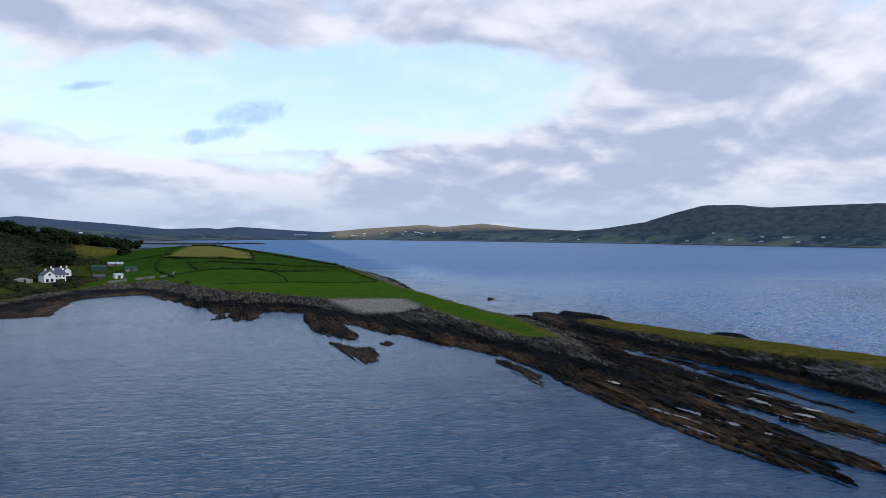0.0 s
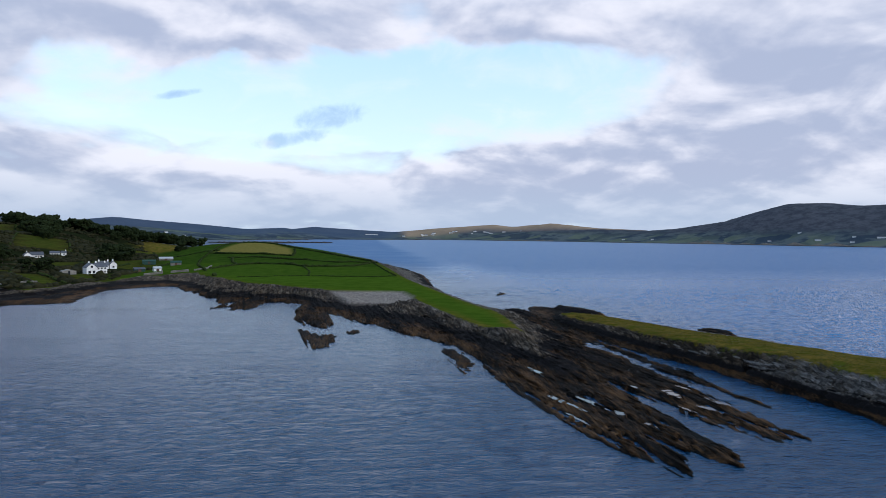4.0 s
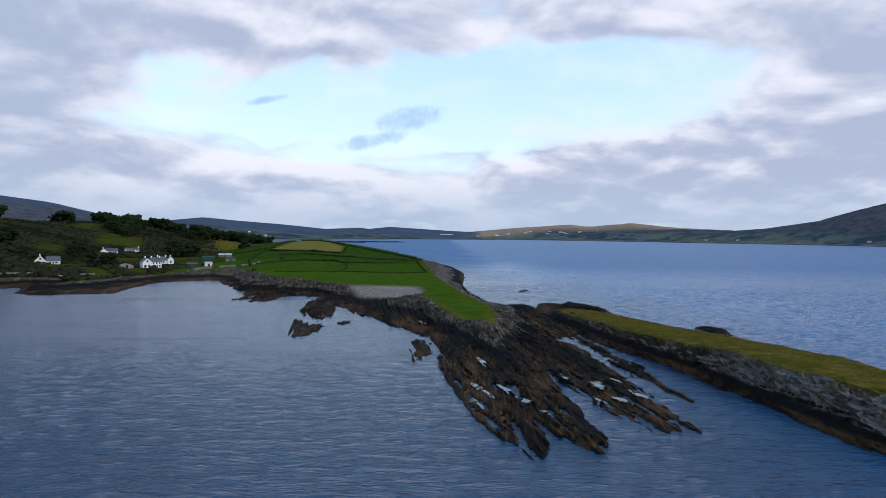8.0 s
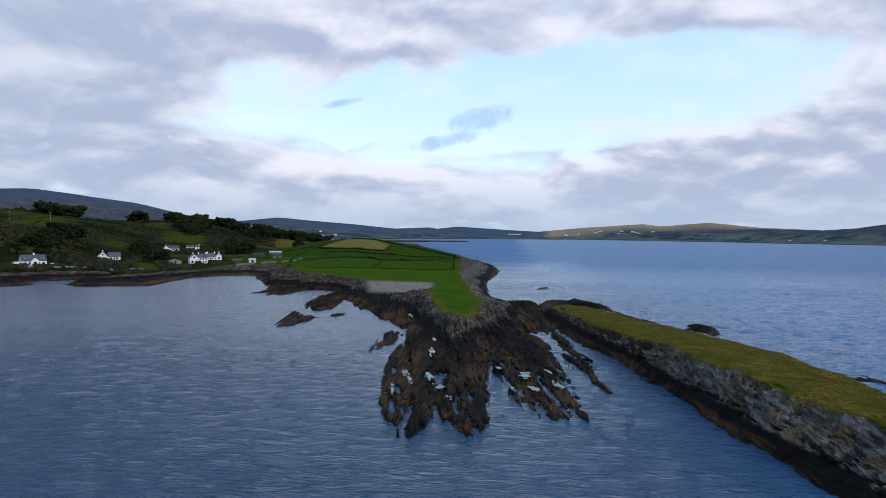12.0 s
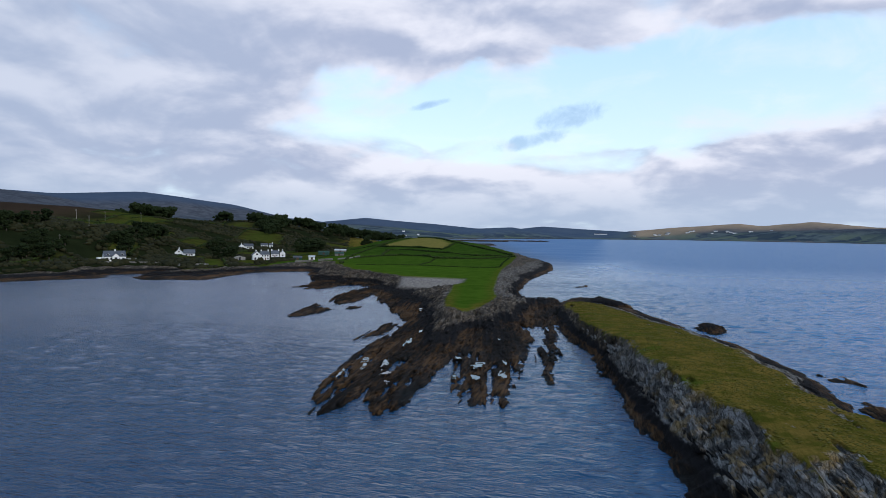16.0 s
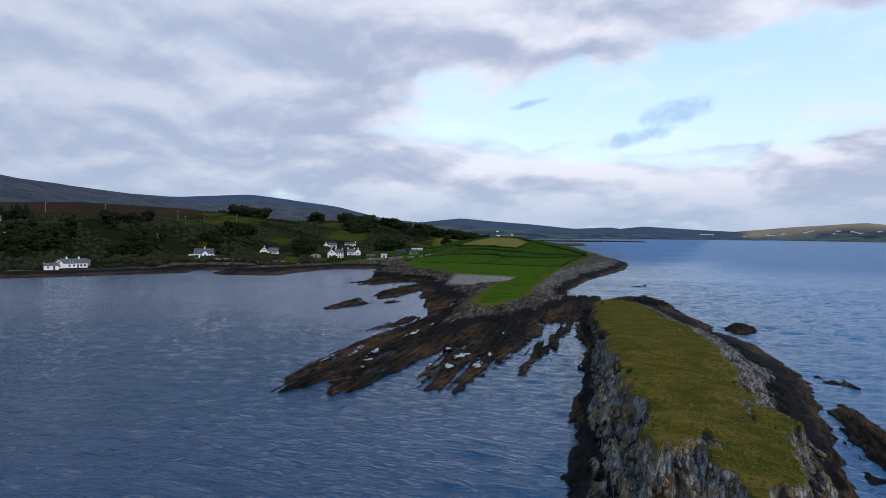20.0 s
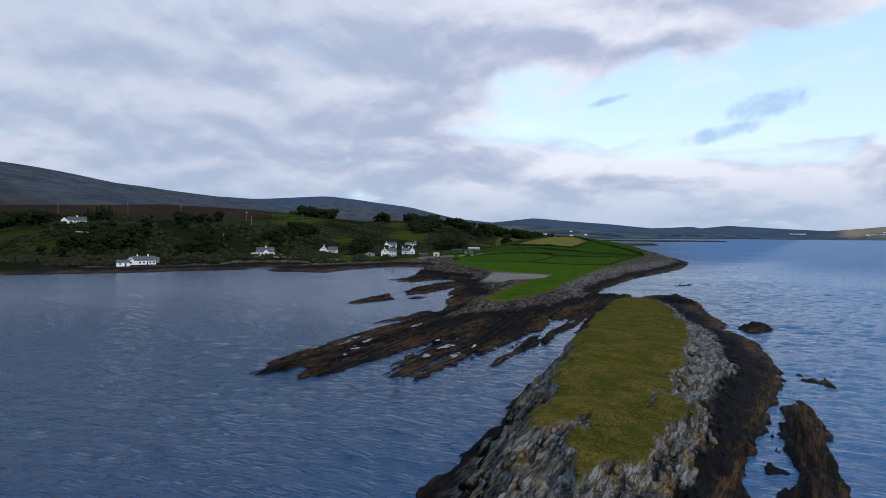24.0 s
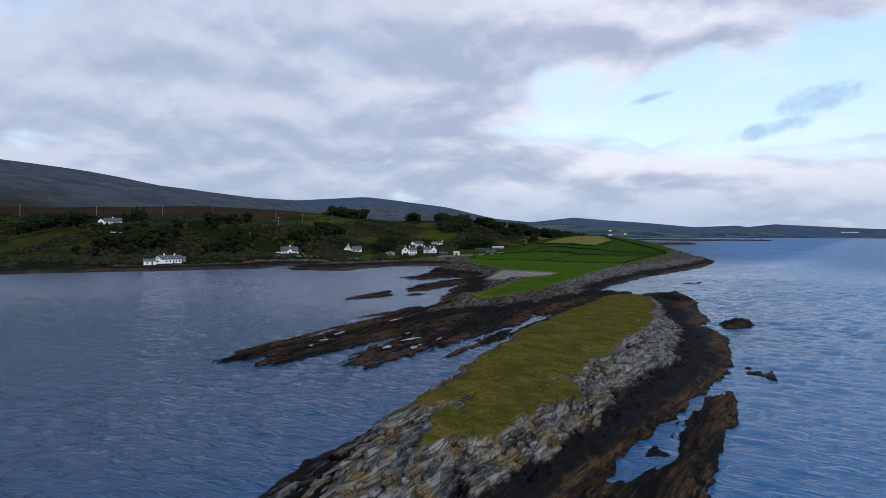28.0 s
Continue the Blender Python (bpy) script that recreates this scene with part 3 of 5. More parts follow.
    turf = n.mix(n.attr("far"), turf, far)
    turf = n.mix(n.attr("stubble"), turf, n.mix(n.noise(n.place((0.5, 0.05, 1), radians(25)), 1.0, 4), (0.11, 0.105, 0.025), (0.20, 0.165, 0.045)))
    edge = n.math("ADD", n.attr("turf"), n.math("MULTIPLY", n.math("SUBTRACT", grain, 0.5), 4.0))
    colour = n.mix(n.ramp(edge, -0.5, 0.5), rock, turf)
    stones = n.mix(n.voronoi(n.place(), 1.3, "F1", 1), (0.15, 0.132, 0.115), (0.36, 0.32, 0.275))
    colour = n.mix(n.attr("shingle"), colour, stones)
    bump = n.math("ADD", n.math("MULTIPLY", grain, 0.8), n.math("ADD", n.math("MULTIPLY", bedding, 0.7), n.math("ADD", n.math("MULTIPLY", tone, 0.45), n.math("MULTIPLY", fine, 0.22))))
    bump = n.math("SUBTRACT", bump, n.math("MULTIPLY", crack, n.ramp(edge, -0.5, 0.5, 0.35, 0.0)))
    n.surface(colour, n.ramp(level, 0.0, 1.6, 0.7, 0.95), bump, 0.5, spec=n.ramp(edge, -0.5, 0.5, 0.06, 0.0))
    return m


def water_material():
    m, n = material("sea_water")
    swell = n.noise(n.place((0.19, 0.58, 1), radians(24)), 1.0, 2, 0.5, 0.3)
    ripple = n.noise(n.place((0.50, 1.45, 1), radians(27)), 1.0, 2, 0.55, 0.4)
    chop = n.noise(n.place((1.5, 3.5, 1), radians(16)), 1.0, 3, 0.6, 0.3)
    gust = n.noise(n.place((0.006, 0.016, 1), radians(14)), 1.0, 5, 0.65)
    streak = n.noise(n.place((0.012, 0.09, 1), radians(20)), 1.0, 4, 0.6)
    # the open bay east of the islet is rougher than the lee under the mainland
    wx0, wy0 = n.xyz(n.place())[0], n.xyz(n.place())[1]
    south = n.math("MULTIPLY", n.ramp(wy0, 175.0, 85.0), n.ramp(wx0, -170.0, -50.0))
    lee = n.math("MAXIMUM", n.ramp(wx0, 15.0, 90.0), n.math("MULTIPLY", south, 1.25))
    force = n.math("ADD", n.math("MULTIPLY_ADD", lee, 0.85, 0.25), n.math("ADD", n.ramp(gust, 0.35, 0.65, 0.0, 0.26), n.ramp(streak, 0.40, 0.62, 0.0, 0.14)))
    h = n.math("MULTIPLY", n.math("ADD", n.math("MULTIPLY", swell, 0.50), n.math("ADD", n.math("MULTIPLY", ripple, 0.50), n.math("MULTIPLY", chop, 0.24))), force)
    # far off the waves are finer than the eye can part: the slopes become gloss
    unseen = n.math("MAXIMUM", n.ramp(wy0, 330.0, 720.0), n.math("MULTIPLY", n.ramp(wy0, 170.0, 600.0), n.ramp(wx0, -20.0, 110.0)))
    # base colour bluer over the open bay than in the cove: reflected sky painted in
    deep = n.ramp(n.math("ADD", wx0, n.math("MULTIPLY", n.math("MAXIMUM", n.math("SUBTRACT", wy0, 190.0), 0.0), 0.22)), 25.0, 135.0)
    b = n.surface(n.mix(deep, (0.004, 0.036, 0.086), (0.012, 0.098, 0.240)), n.math("MULTIPLY_ADD", unseen, 0.34, n.ramp(force, 0.2, 1.0, 0.27, 0.07)), h, 0.50, spec=0.5)
    b.inputs["IOR"].default_value = 1.33
    return m


def plain(name, a, b, scale=2.0, rough=0.85, bump=0.02, spec=0.3, metal=0.0):
    """A surface of two close tones with fine relief."""
    m, n = material(name)
    g = n.noise(n.place(), scale, 6, 0.65)
    big = n.noise(n.place(), scale * 0.13, 4, 0.6)
    r = n.node("ShaderNodeObjectInfo").outputs["Random"]
    f = n.math("ADD", n.math("MULTIPLY", g, 0.6), n.math("ADD", n.math("MULTIPLY", big, 0.3), n.math("MULTIPLY", r, 0.15)))
    n.surface(n.mix(n.ramp(f, 0.3, 0.75), a, b), rough, g, bump, metal, spec)
    return m


def foliage(name, a, b):
    m, n = material(name)
    r = n.node("ShaderNodeNewGeometry").outputs["Random Per Island"]
    o = n.node("ShaderNodeObjectInfo").outputs["Random"]
    g = n.noise(n.place(), 1.6, 4, 0.6)
    f = n.math("ADD", n.math("MULTIPLY", r, 0.55), n.math("ADD", n.math("MULTIPLY", o, 0.3), n.math("MULTIPLY", g, 0.25)))
    n.surface(n.mix(f, a, b), 0.9, g, 0.05, spec=0.04)
    return m


RENDER_WALL = plain("white_render", (0.62, 0.62, 0.60), (0.80, 0.80, 0.78), 1.2, 0.85)
SLATE = plain("slate_roof", (0.045, 0.050, 0.060), (0.10, 0.11, 0.125), 3.0, 0.6, 0.03, 0.3)
GLASS = plain("window_glass", (0.012, 0.015, 0.02), (0.02, 0.025, 0.03), 1.0, 0.08, 0.0, 0.6)
FRAME_WHITE = plain("painted_frame", (0.6, 0.6, 0.58), (0.75, 0.75, 0.73), 2.0, 0.5)
DOOR_PAINT = plain("door_paint", (0.05, 0.03, 0.02), (0.10, 0.05, 0.03), 2.0, 0.5)
STONE = plain("field_stone", (0.10, 0.095, 0.085), (0.26, 0.245, 0.22), 1.5, 0.9, 0.08)
TIN = plain("sheet_roof", (0.30, 0.32, 0.33), (0.46, 0.48, 0.48), 1.0, 0.5, 0.02, 0.5)
GREEN_TIN = plain("green_sheet", (0.02, 0.05, 0.042), (0.035, 0.075, 0.062), 1.0, 0.75, 0.02, 0.1)
POLE_WOOD = plain("pole_wood", (0.16, 0.14, 0.12), (0.30, 0.27, 0.24), 4.0, 0.85)
BARK = plain("bark", (0.03, 0.024, 0.018), (0.075, 0.06, 0.045), 3.0, 0.9, 0.05)
LEAVES = foliage("tree_leaves", (0.005, 0.009, 0.004), (0.019, 0.028, 0.010))
PINE = foliage("pine_needles", (0.005, 0.012, 0.007), (0.018, 0.030, 0.015))
HEDGE_LEAF = foliage("hedge_leaves", (0.009, 0.017, 0.004), (0.034, 0.050, 0.013))
GORSE = foliage("scrub_leaves", (0.006, 0.009, 0.005), (0.032, 0.031, 0.014))

GROUND = ground_material()
WATER = water_material()

# ==== the sea and the ground ====
def spread(lo, hi, step, far_lo, far_hi, growth=1.055, most=48.0):
    """Grid lines: even between lo and hi, wider and wider outside."""
    line = list(np.arange(lo, hi + 1e-6, step))
    s, p = step, line[-1]
    while p < far_hi:
        s = min(s * growth, most)
        p += s
        line.append(p)
    s, p, before = step, line[0], []
    while p > far_lo:
        s = min(s * growth, most)
        p -= s
        before.append(p)
    return np.array(before[::-1] + line)


wxs, wys = spread(-95, 215, 0.55, -6000, 6500, 1.035, 160.0), spread(40, 330, 0.55, -5200, 5600, 1.03, 160.0)
wx, wy = np.meshgrid(wxs, wys)
wave_rng = np.random.default_rng(23)
wave_z = np.zeros(wx.shape)
cell = np.maximum(np.gradient(wxs)[None, :], np.gradient(wys)[:, None])
for k in range(44):
    length = math.exp(wave_rng.uniform(math.log(1.3), math.log(7.0)))
    bearing = radians(98) + wave_rng.normal(0, 0.48)
    seen = 1 - smooth(cell / length, 0.22, 0.5)
    wave_z += 0.0046 * length**0.9 * seen * np.sin(2 * math.pi / length * (wx * math.cos(bearing) + wy * math.sin(bearing)) + wave_rng.uniform(0, 6.28))
wave_z *= (0.38 + 0.67 * smooth(wx, -10, 75)) * (1 - 0.6 * smooth(wy, 140, 220) * smooth(-wx, 0, 45)) * smooth(wx, -190, -90) * (0.5 + 1.0 * fbm(wx / 38, wy / 18, 19, 3))
water_mesh = sheet_mesh("sea", wxs, wys, wave_z, {}, WATER)
tagged(new("water", water_mesh), "wind-rippled dark blue bay water under broken cloud", "sea", kind="structure")

gxs, gys = spread(-98, 44, 0.45, -4200, 4200), spread(72, 300, 0.45, -700, 4950, 1.045)
gx, gy = np.meshgrid(gxs, gys)
gz, g_turf, g_beach, g_e, g_dw = land(gx, gy)
# yellow stubble field on the crown of the headland
stub = smooth(inside(gx, gy, [(-152, 546), (-146, 640), (-130, 652), (-92, 574), (-84, 520), (-112, 528)]), -3, 3)
lushness = smooth(-g_e, -18, 12) * smooth(-gy, -760, -640)
lushness = lushness * (1 - (0.35 + 0.3 * smooth(-gy, -215, -185)) * smooth(-g_turf + 3 * (fbm(gx / 3, gy / 3, 44, 3) - 0.5), -5, -0.5))
# pastures on the mainland slope: centre, half length, half width, turn
PASTURES = [(-395, 500, 95, 17, 1.95), (-365, 455, 70, 10, 1.95), (-455, 590, 80, 18, 1.95), (-318, 452, 48, 9, 2.0), (-300, 480, 40, 8, 2.0), (-232, 380, 22, 9, 2.0), (-196, 352, 32, 7, 2.2),
            (-178, 362, 14, 6, 2.2), (-335, 150, 55, 9, 1.9), (-318, 190, 40, 7, 1.9), (-355, 205, 32, 8, 1.9), (-405, 190, 45, 8, 1.9), (-265, 290, 26, 6, 2.0), (-268, 352, 30, 7, 2.0),
            (-240, 470, 40, 14, 1.9), (-215, 520, 45, 18, 1.8), (-185, 470, 30, 16, 1.6), (-330, 640, 60, 22, 2.0), (-420, 720, 60, 20, 2.0), (-265, 700, 45, 16, 1.9)]
pasture = np.zeros(gx.shape)
for cx0, cy0, la, lb, turn in PASTURES:
    ca, sa = math.cos(turn), math.sin(turn)
    du, dv = np.abs((gx - cx0) * ca + (gy - cy0) * sa), np.abs(-(gx - cx0) * sa + (gy - cy0) * ca)
    pasture = np.maximum(pasture, (0.45 if cy0 < 300 else 1.0) * smooth(-du, -la, -la + 4) * smooth(-dv, -lb, -lb + 3))
lushness = np.maximum(lushness, 0.62 * pasture)
scrubby = smooth(g_e, -12, 6) * smooth(-g_e, -330, -230) * (1 - 0.72 * pasture)
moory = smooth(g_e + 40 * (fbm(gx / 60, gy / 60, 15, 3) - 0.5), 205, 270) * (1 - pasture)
# sunlight on the hills at the head of the bay, painted into the colour as tan
sunlit_hills = smooth(inside(gx, gy, [(250, 4480), (800, 4500), (1400, 4330), (1900, 4180), (2100, 4400), (1500, 4900), (200, 4950)]), -40, 60)
# darker grass in the upper fields of the headland and the hill pastures
sward = np.clip(0.75 * smooth(gy + 0.25 * gx, 425, 432) * smooth(-gx, -10, 20) + 0.35 * smooth(gy + 0.08 * gx, 346, 350) + 0.5 * pasture, 0, 0.85)
# ridges north of the mountain, where distance haze is painted in as bluer colour
hazy_ridges = smooth(inside(gx, gy, [(-2700, 1850), (-2000, 2050), (-1300, 3200), (200, 4100), (300, 4990), (-3500, 4990)]), -60, 120)
# mask for the hazed far colours, growing with distance
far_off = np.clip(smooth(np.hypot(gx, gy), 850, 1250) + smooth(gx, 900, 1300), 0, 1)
ground_mesh = sheet_mesh("ground", gxs, gys, gz, dict(turf=g_turf, shingle=g_beach, lush=lushness, scrub=scrubby, moor=moory, stubble=stub, far=far_off, sunlit=sunlit_hills, deep_sward=sward, ridge_haze=hazy_ridges, cliff=np.where((gx < -4) | (gy < 205), 0.9, 0.5) + 0 * gx), GROUND)
tagged(new("ground", ground_mesh), "green headland fields, dark rock shore and hills round a bay", "ground", kind="structure")

ixs, iys = np.arange(30, 90, 0.33), np.arange(10, 256, 0.33)
ix, iy = np.meshgrid(ixs, iys)
iz, i_turf, i_dw = island(ix, iy)
zero = np.zeros(ix.shape)
island_mesh = sheet_mesh("island", ixs, iys, iz, dict(turf=i_turf, shingle=zero, lush=zero, scrub=zero, moor=zero, stubble=zero, far=zero, sunlit=zero, washed=np.maximum(smooth(-iy, -78, -48) * smooth(-ix, -80, -70), 0.5 * smooth(-iy, -125, -85) * smooth(-ix, -74, -66)), cliff=smooth(iy, 92, 130) * smooth(-ix, -66, -58)), GROUND)
tagged(new("island_ground", island_mesh), "long rock islet with olive turf on top and banded cliffs", "islet", kind="structure")


# ==== things ====
def part(name, bm, mat, parent, label=""):
    """One mesh of its own under a thing or a part."""
    me = bpy.data.meshes.new(name)
    bm.to_mesh(me)
    bm.free()
    me.materials.append(mat)
    ob = new(name, me)
    ob.parent = parent
    if label:
        ob["label"] = label
    return ob


def box(x0, y0, z0, x1, y1, z1, bm=None):
    bm = bm or bmesh.new()
    v = [bm.verts.new(c) for c in ((x0, y0, z0), (x1, y0, z0), (x1, y1, z0), (x0, y1, z0), (x0, y0, z1), (x1, y0, z1), (x1, y1, z1), (x0, y1, z1))]
    for f in ((0, 3, 2, 1), (4, 5, 6, 7), (0, 1, 5, 4), (1, 2, 6, 5), (2, 3, 7, 6), (3, 0, 4, 7)):
        bm.faces.new([v[i] for i in f])
    return bm


def prism(outline, y0, y1):
    """An outline in x and z drawn out along y."""
    bm = bmesh.new()
    a, b = [bm.verts.new((x, y0, z)) for x, z in outline], [bm.verts.new((x, y1, z)) for x, z in outline]
    bm.faces.new(a)
    bm.faces.new(b[::-1])
    for i in range(len(a)):
        j = (i + 1) % len(a)
        bm.faces.new((a[j], a[i], b[i], b[j]))
    bmesh.ops.recalc_face_normals(bm, faces=bm.faces)
    return bm


def height_at(x, y):
    return float(land(np.array([[x]], float), np.array([[y]], float))[0][0, 0])


def joined(name, co, faces, mat, sides, brown=0.0):
    """Many small pieces as one mesh, from arrays of corners and of faces with so many sides."""
    me = bpy.data.meshes.new(name)
    me.vertices.add(len(co))
    me.vertices.foreach_set("co", co.astype(np.float32).ravel())
    me.loops.add(faces.size)
    me.loops.foreach_set("vertex_index", faces.astype(np.int32).ravel())
    me.polygons.add(len(faces))
    me.polygons.foreach_set("loop_start", np.arange(0, faces.size, sides, dtype=np.int32))
    me.polygons.foreach_set("loop_total", np.full(len(faces), sides, np.int32))
    me.update(calc_edges=True)
    a = me.attributes.new("turf", "FLOAT", "POINT")
    a.data.foreach_set("value", np.full(len(co), -9.0, np.float32))
    a = me.attributes.new("cliff", "FLOAT", "POINT")
    a.data.foreach_set("value", np.full(len(co), brown, np.float32))
    me.materials.append(mat)
    return me


rng = np.random.default_rng(7)
PHI = (1 + 5**0.5) / 2
ICO = np.array([(-1, PHI, 0), (1, PHI, 0), (-1, -PHI, 0), (1, -PHI, 0), (0, -1, PHI), (0, 1, PHI), (0, -1, -PHI), (0, 1, -PHI), (PHI, 0, -1), (PHI, 0, 1), (-PHI, 0, -1), (-PHI, 0, 1)]) / 1.9
ICO_FACES = np.array([(0, 11, 5), (0, 5, 1), (0, 1, 7), (0, 7, 10), (0, 10, 11), (1, 5, 9), (5, 11, 4), (11, 10, 2), (10, 7, 6), (7, 1, 8), (3, 9, 4), (3, 4, 2), (3, 2, 6), (3, 6, 8), (3, 8, 9), (4, 9, 5), (2, 4, 11), (6, 2, 10), (8, 6, 7), (9, 8, 1)])
CUBE = np.array([(-1, -1, -1), (1, -1, -1), (1, 1, -1), (-1, 1, -1), (-0.8, -0.85, 1), (0.8, -0.85, 1), (0.8, 0.85, 1), (-0.8, 0.85, 1)], float) * 0.5
CUBE_FACES = np.array([(0, 3, 2, 1), (4, 5, 6, 7), (0, 1, 5, 4), (1, 2, 6, 5), (2, 3, 7, 6), (3, 0, 4, 7)])


def clumps(places, sizes, squash=0.8, ragged=0.35):
    """Ragged leafy clumps at the places: corners and triangles."""
    n = len(places)
    co = ICO[None] * (1 + ragged * (rng.random((n, 12, 1)) * 2 - 1)) + ragged * 0.5 * (rng.random((n, 12, 3)) - 0.5)
    a = rng.random(n) * 6.283
    rot = np.stack([np.stack([np.cos(a), -np.sin(a)], -1), np.stack([np.sin(a), np.cos(a)], -1)], 1)
    co[:, :, :2] = np.einsum("nij,nkj->nki", rot, co[:, :, :2])
    co[:, :, 2] *= squash
    co = co * np.asarray(sizes)[:, None, None] + np.asarray(places)[:, None]
    return co.reshape(-1, 3), (ICO_FACES[None] + 12 * np.arange(n)[:, None, None]).reshape(-1, 3)


def blocks(places, sizes, turns, tilts):
    """Rough stone blocks: corners and quads."""
    n = len(places)
    co = CUBE[None] * (1 + 0.22 * (rng.random((n, 8, 3)) * 2 - 1)) * np.asarray(sizes)[:, None]
    ct, st = np.cos(tilts)[:, None], np.sin(tilts)[:, None]
    x, z = co[:, :, 0] * ct + co[:, :, 2] * st, -co[:, :, 0] * st + co[:, :, 2] * ct
    ca, sa = np.cos(turns)[:, None], np.sin(turns)[:, None]
    y = co[:, :, 1]
    co = np.stack([x * ca - y * sa, x * sa + y * ca, z], -1) + np.asarray(places)[:, None]
    return co.reshape(-1, 3), (CUBE_FACES[None] + 8 * np.arange(n)[:, None, None]).reshape(-1, 4)


# ---- skerries and boulders standing in the sea ----
def skerry(name, label, outline, height, seed, step=0.3, rough=0.8):
    xs = np.arange(min(x for x, y in outline) - 3, max(x for x, y in outline) + 3, step)
    ys = np.arange(min(y for x, y in outline) - 3, max(y for x, y in outline) + 3, step)
    x, y = np.meshgrid(xs, ys)
    d = inside(x, y, outline)
    if step < 1:
        d = d + 1.5 * (fbm(x / 1.5, y / 2.6, seed + 5, 3) - 0.5) + 0.9 * (fbm(x / 0.8, y / 1.6, seed + 6, 2) - 0.5)
    z = np.where(d > 0, height * (1 - np.exp(-np.maximum(d, 0) / 1.6)), 0.45 * d) + rough * beds(x, y, seed) * np.where(d > -1.5, 1, 0.4)
    flat0 = np.zeros(x.shape)
    me = sheet_mesh(name, xs, ys, z, dict(turf=flat0 - 9, shingle=flat0, lush=flat0, scrub=flat0, moor=flat0, stubble=flat0, far=flat0, sunlit=flat0, cliff=flat0 + 1), GROUND)
    return tagged(new(name, me), label, "rock", "rocks in the sea")


skerry("skerry", "long weed-covered brown reef beside the rock islet", [(88, 104), (86.5, 97), (87, 88), (86.5, 79), (89, 74), (86, 67), (85, 60), (88, 50), (92, 48), (93, 60), (91.5, 74), (91, 88), (90, 99)], 0.9, 61)
skerry("skerry", "brown weed-topped boulder standing off the islet point", [(74, 174), (75, 180), (76.5, 189), (79, 187), (81, 177), (79.5, 171), (77, 169)], 1.25, 62, rough=0.75)
skerry("skerry", "low dark reef awash in open water", [(86.5, 124), (88.5, 120), (90, 117), (93, 116.5), (92.5, 119.5), (91.5, 124), (90.5, 121), (88, 126)], 0.55, 63, 0.22, 0.5)
skerry("skerry", "low black reef off the headland cove", [(-39.5, 161), (-36, 164), (-35, 175), (-34, 181), (-38, 183), (-42, 191), (-45, 192), (-43.5, 180), (-41.5, 167)], 0.4, 64, rough=0.75)
skerry("skerry", "thin dark rib of rock awash beside the rock flats", [(-6, 131), (-4, 136), (-3, 146), (-4.5, 158), (-7, 160), (-6.5, 146)], 0.45, 65)
skerry("skerry", "small dark rock off the cove reef", [(-30, 183), (-28, 187), (-29, 191), (-32, 188)], 0.5, 66)
skerry("skerry", "two small black rocks awash in the bay", [(36, 297), (38, 302), (39.5, 308), (41.5, 314), (42, 308), (39, 299)], 0.5, 67)
skerry("skerry", "black rock lump at the islet point", [(45, 222), (44, 236), (48, 243), (53, 234), (59, 220), (55, 214)], 2.2, 68, rough=0.9)
skerry("skerry", "small dark stones off the rock flats", [(13, 71.5), (14.5, 72), (15, 74), (13.5, 74.2)], 0.3, 69, 0.2, 0.4)
skerry("skerry", "small rock in the pool channel beside the reef", [(86, 72), (87, 73), (87, 75.5), (85.8, 75)], 0.35, 70, 0.2, 0.4)
skerry("skerry", "low islet far up the bay", [(-500, 1960), (-420, 1985), (-300, 1990), (-240, 1950), (-330, 1925), (-440, 1930)], 3.0, 71, 6.0, 1.5)
skerry("skerry", "low islet far up the bay", [(-420, 2100), (-300, 2150), (-130, 2140), (-160, 2095), (-300, 2080)], 3.0, 72, 6.0, 1.5)

# ---- tide pools ----
def tide_pool(x, y, ra, rb, turn, level):
    bm = bmesh.new()
    r = np.random.default_rng(int(abs(x * 31 + y * 17)))
    a = np.arange(0, 6.28, 0.21)
    reach = 0.95 + 0.28 * np.sin(2 * a + r.uniform(0, 6)) + 0.22 * np.sin(5 * a + r.uniform(0, 6)) + r.normal(0, 0.10, len(a))
    u, v = ra * 1.05 * reach * np.cos(a), rb * 1.15 * reach * np.sin(a)
    bm.faces.new([bm.verts.new((p * math.cos(turn) - q * math.sin(turn), p * math.sin(turn) + q * math.cos(turn), 0)) for p, q in zip(u, v)])
    me = bpy.data.meshes.new("tide_pool")
    bm.to_mesh(me)
    bm.free()
    me.materials.append(WATER_STILL)
    ob = new("tide_pool", me)
    ob.location = (x, y, level)
    tagged(ob, "still tide pool mirroring the sky among weedy rocks", "tide pool", "tide pools on the rock flats")


WATER_STILL = plain("still_water", (0.006, 0.010, 0.014), (0.010, 0.016, 0.02), 0.5, 0.03, 0.004, 0.5)
for p in POOLS:
    tide_pool(*p)


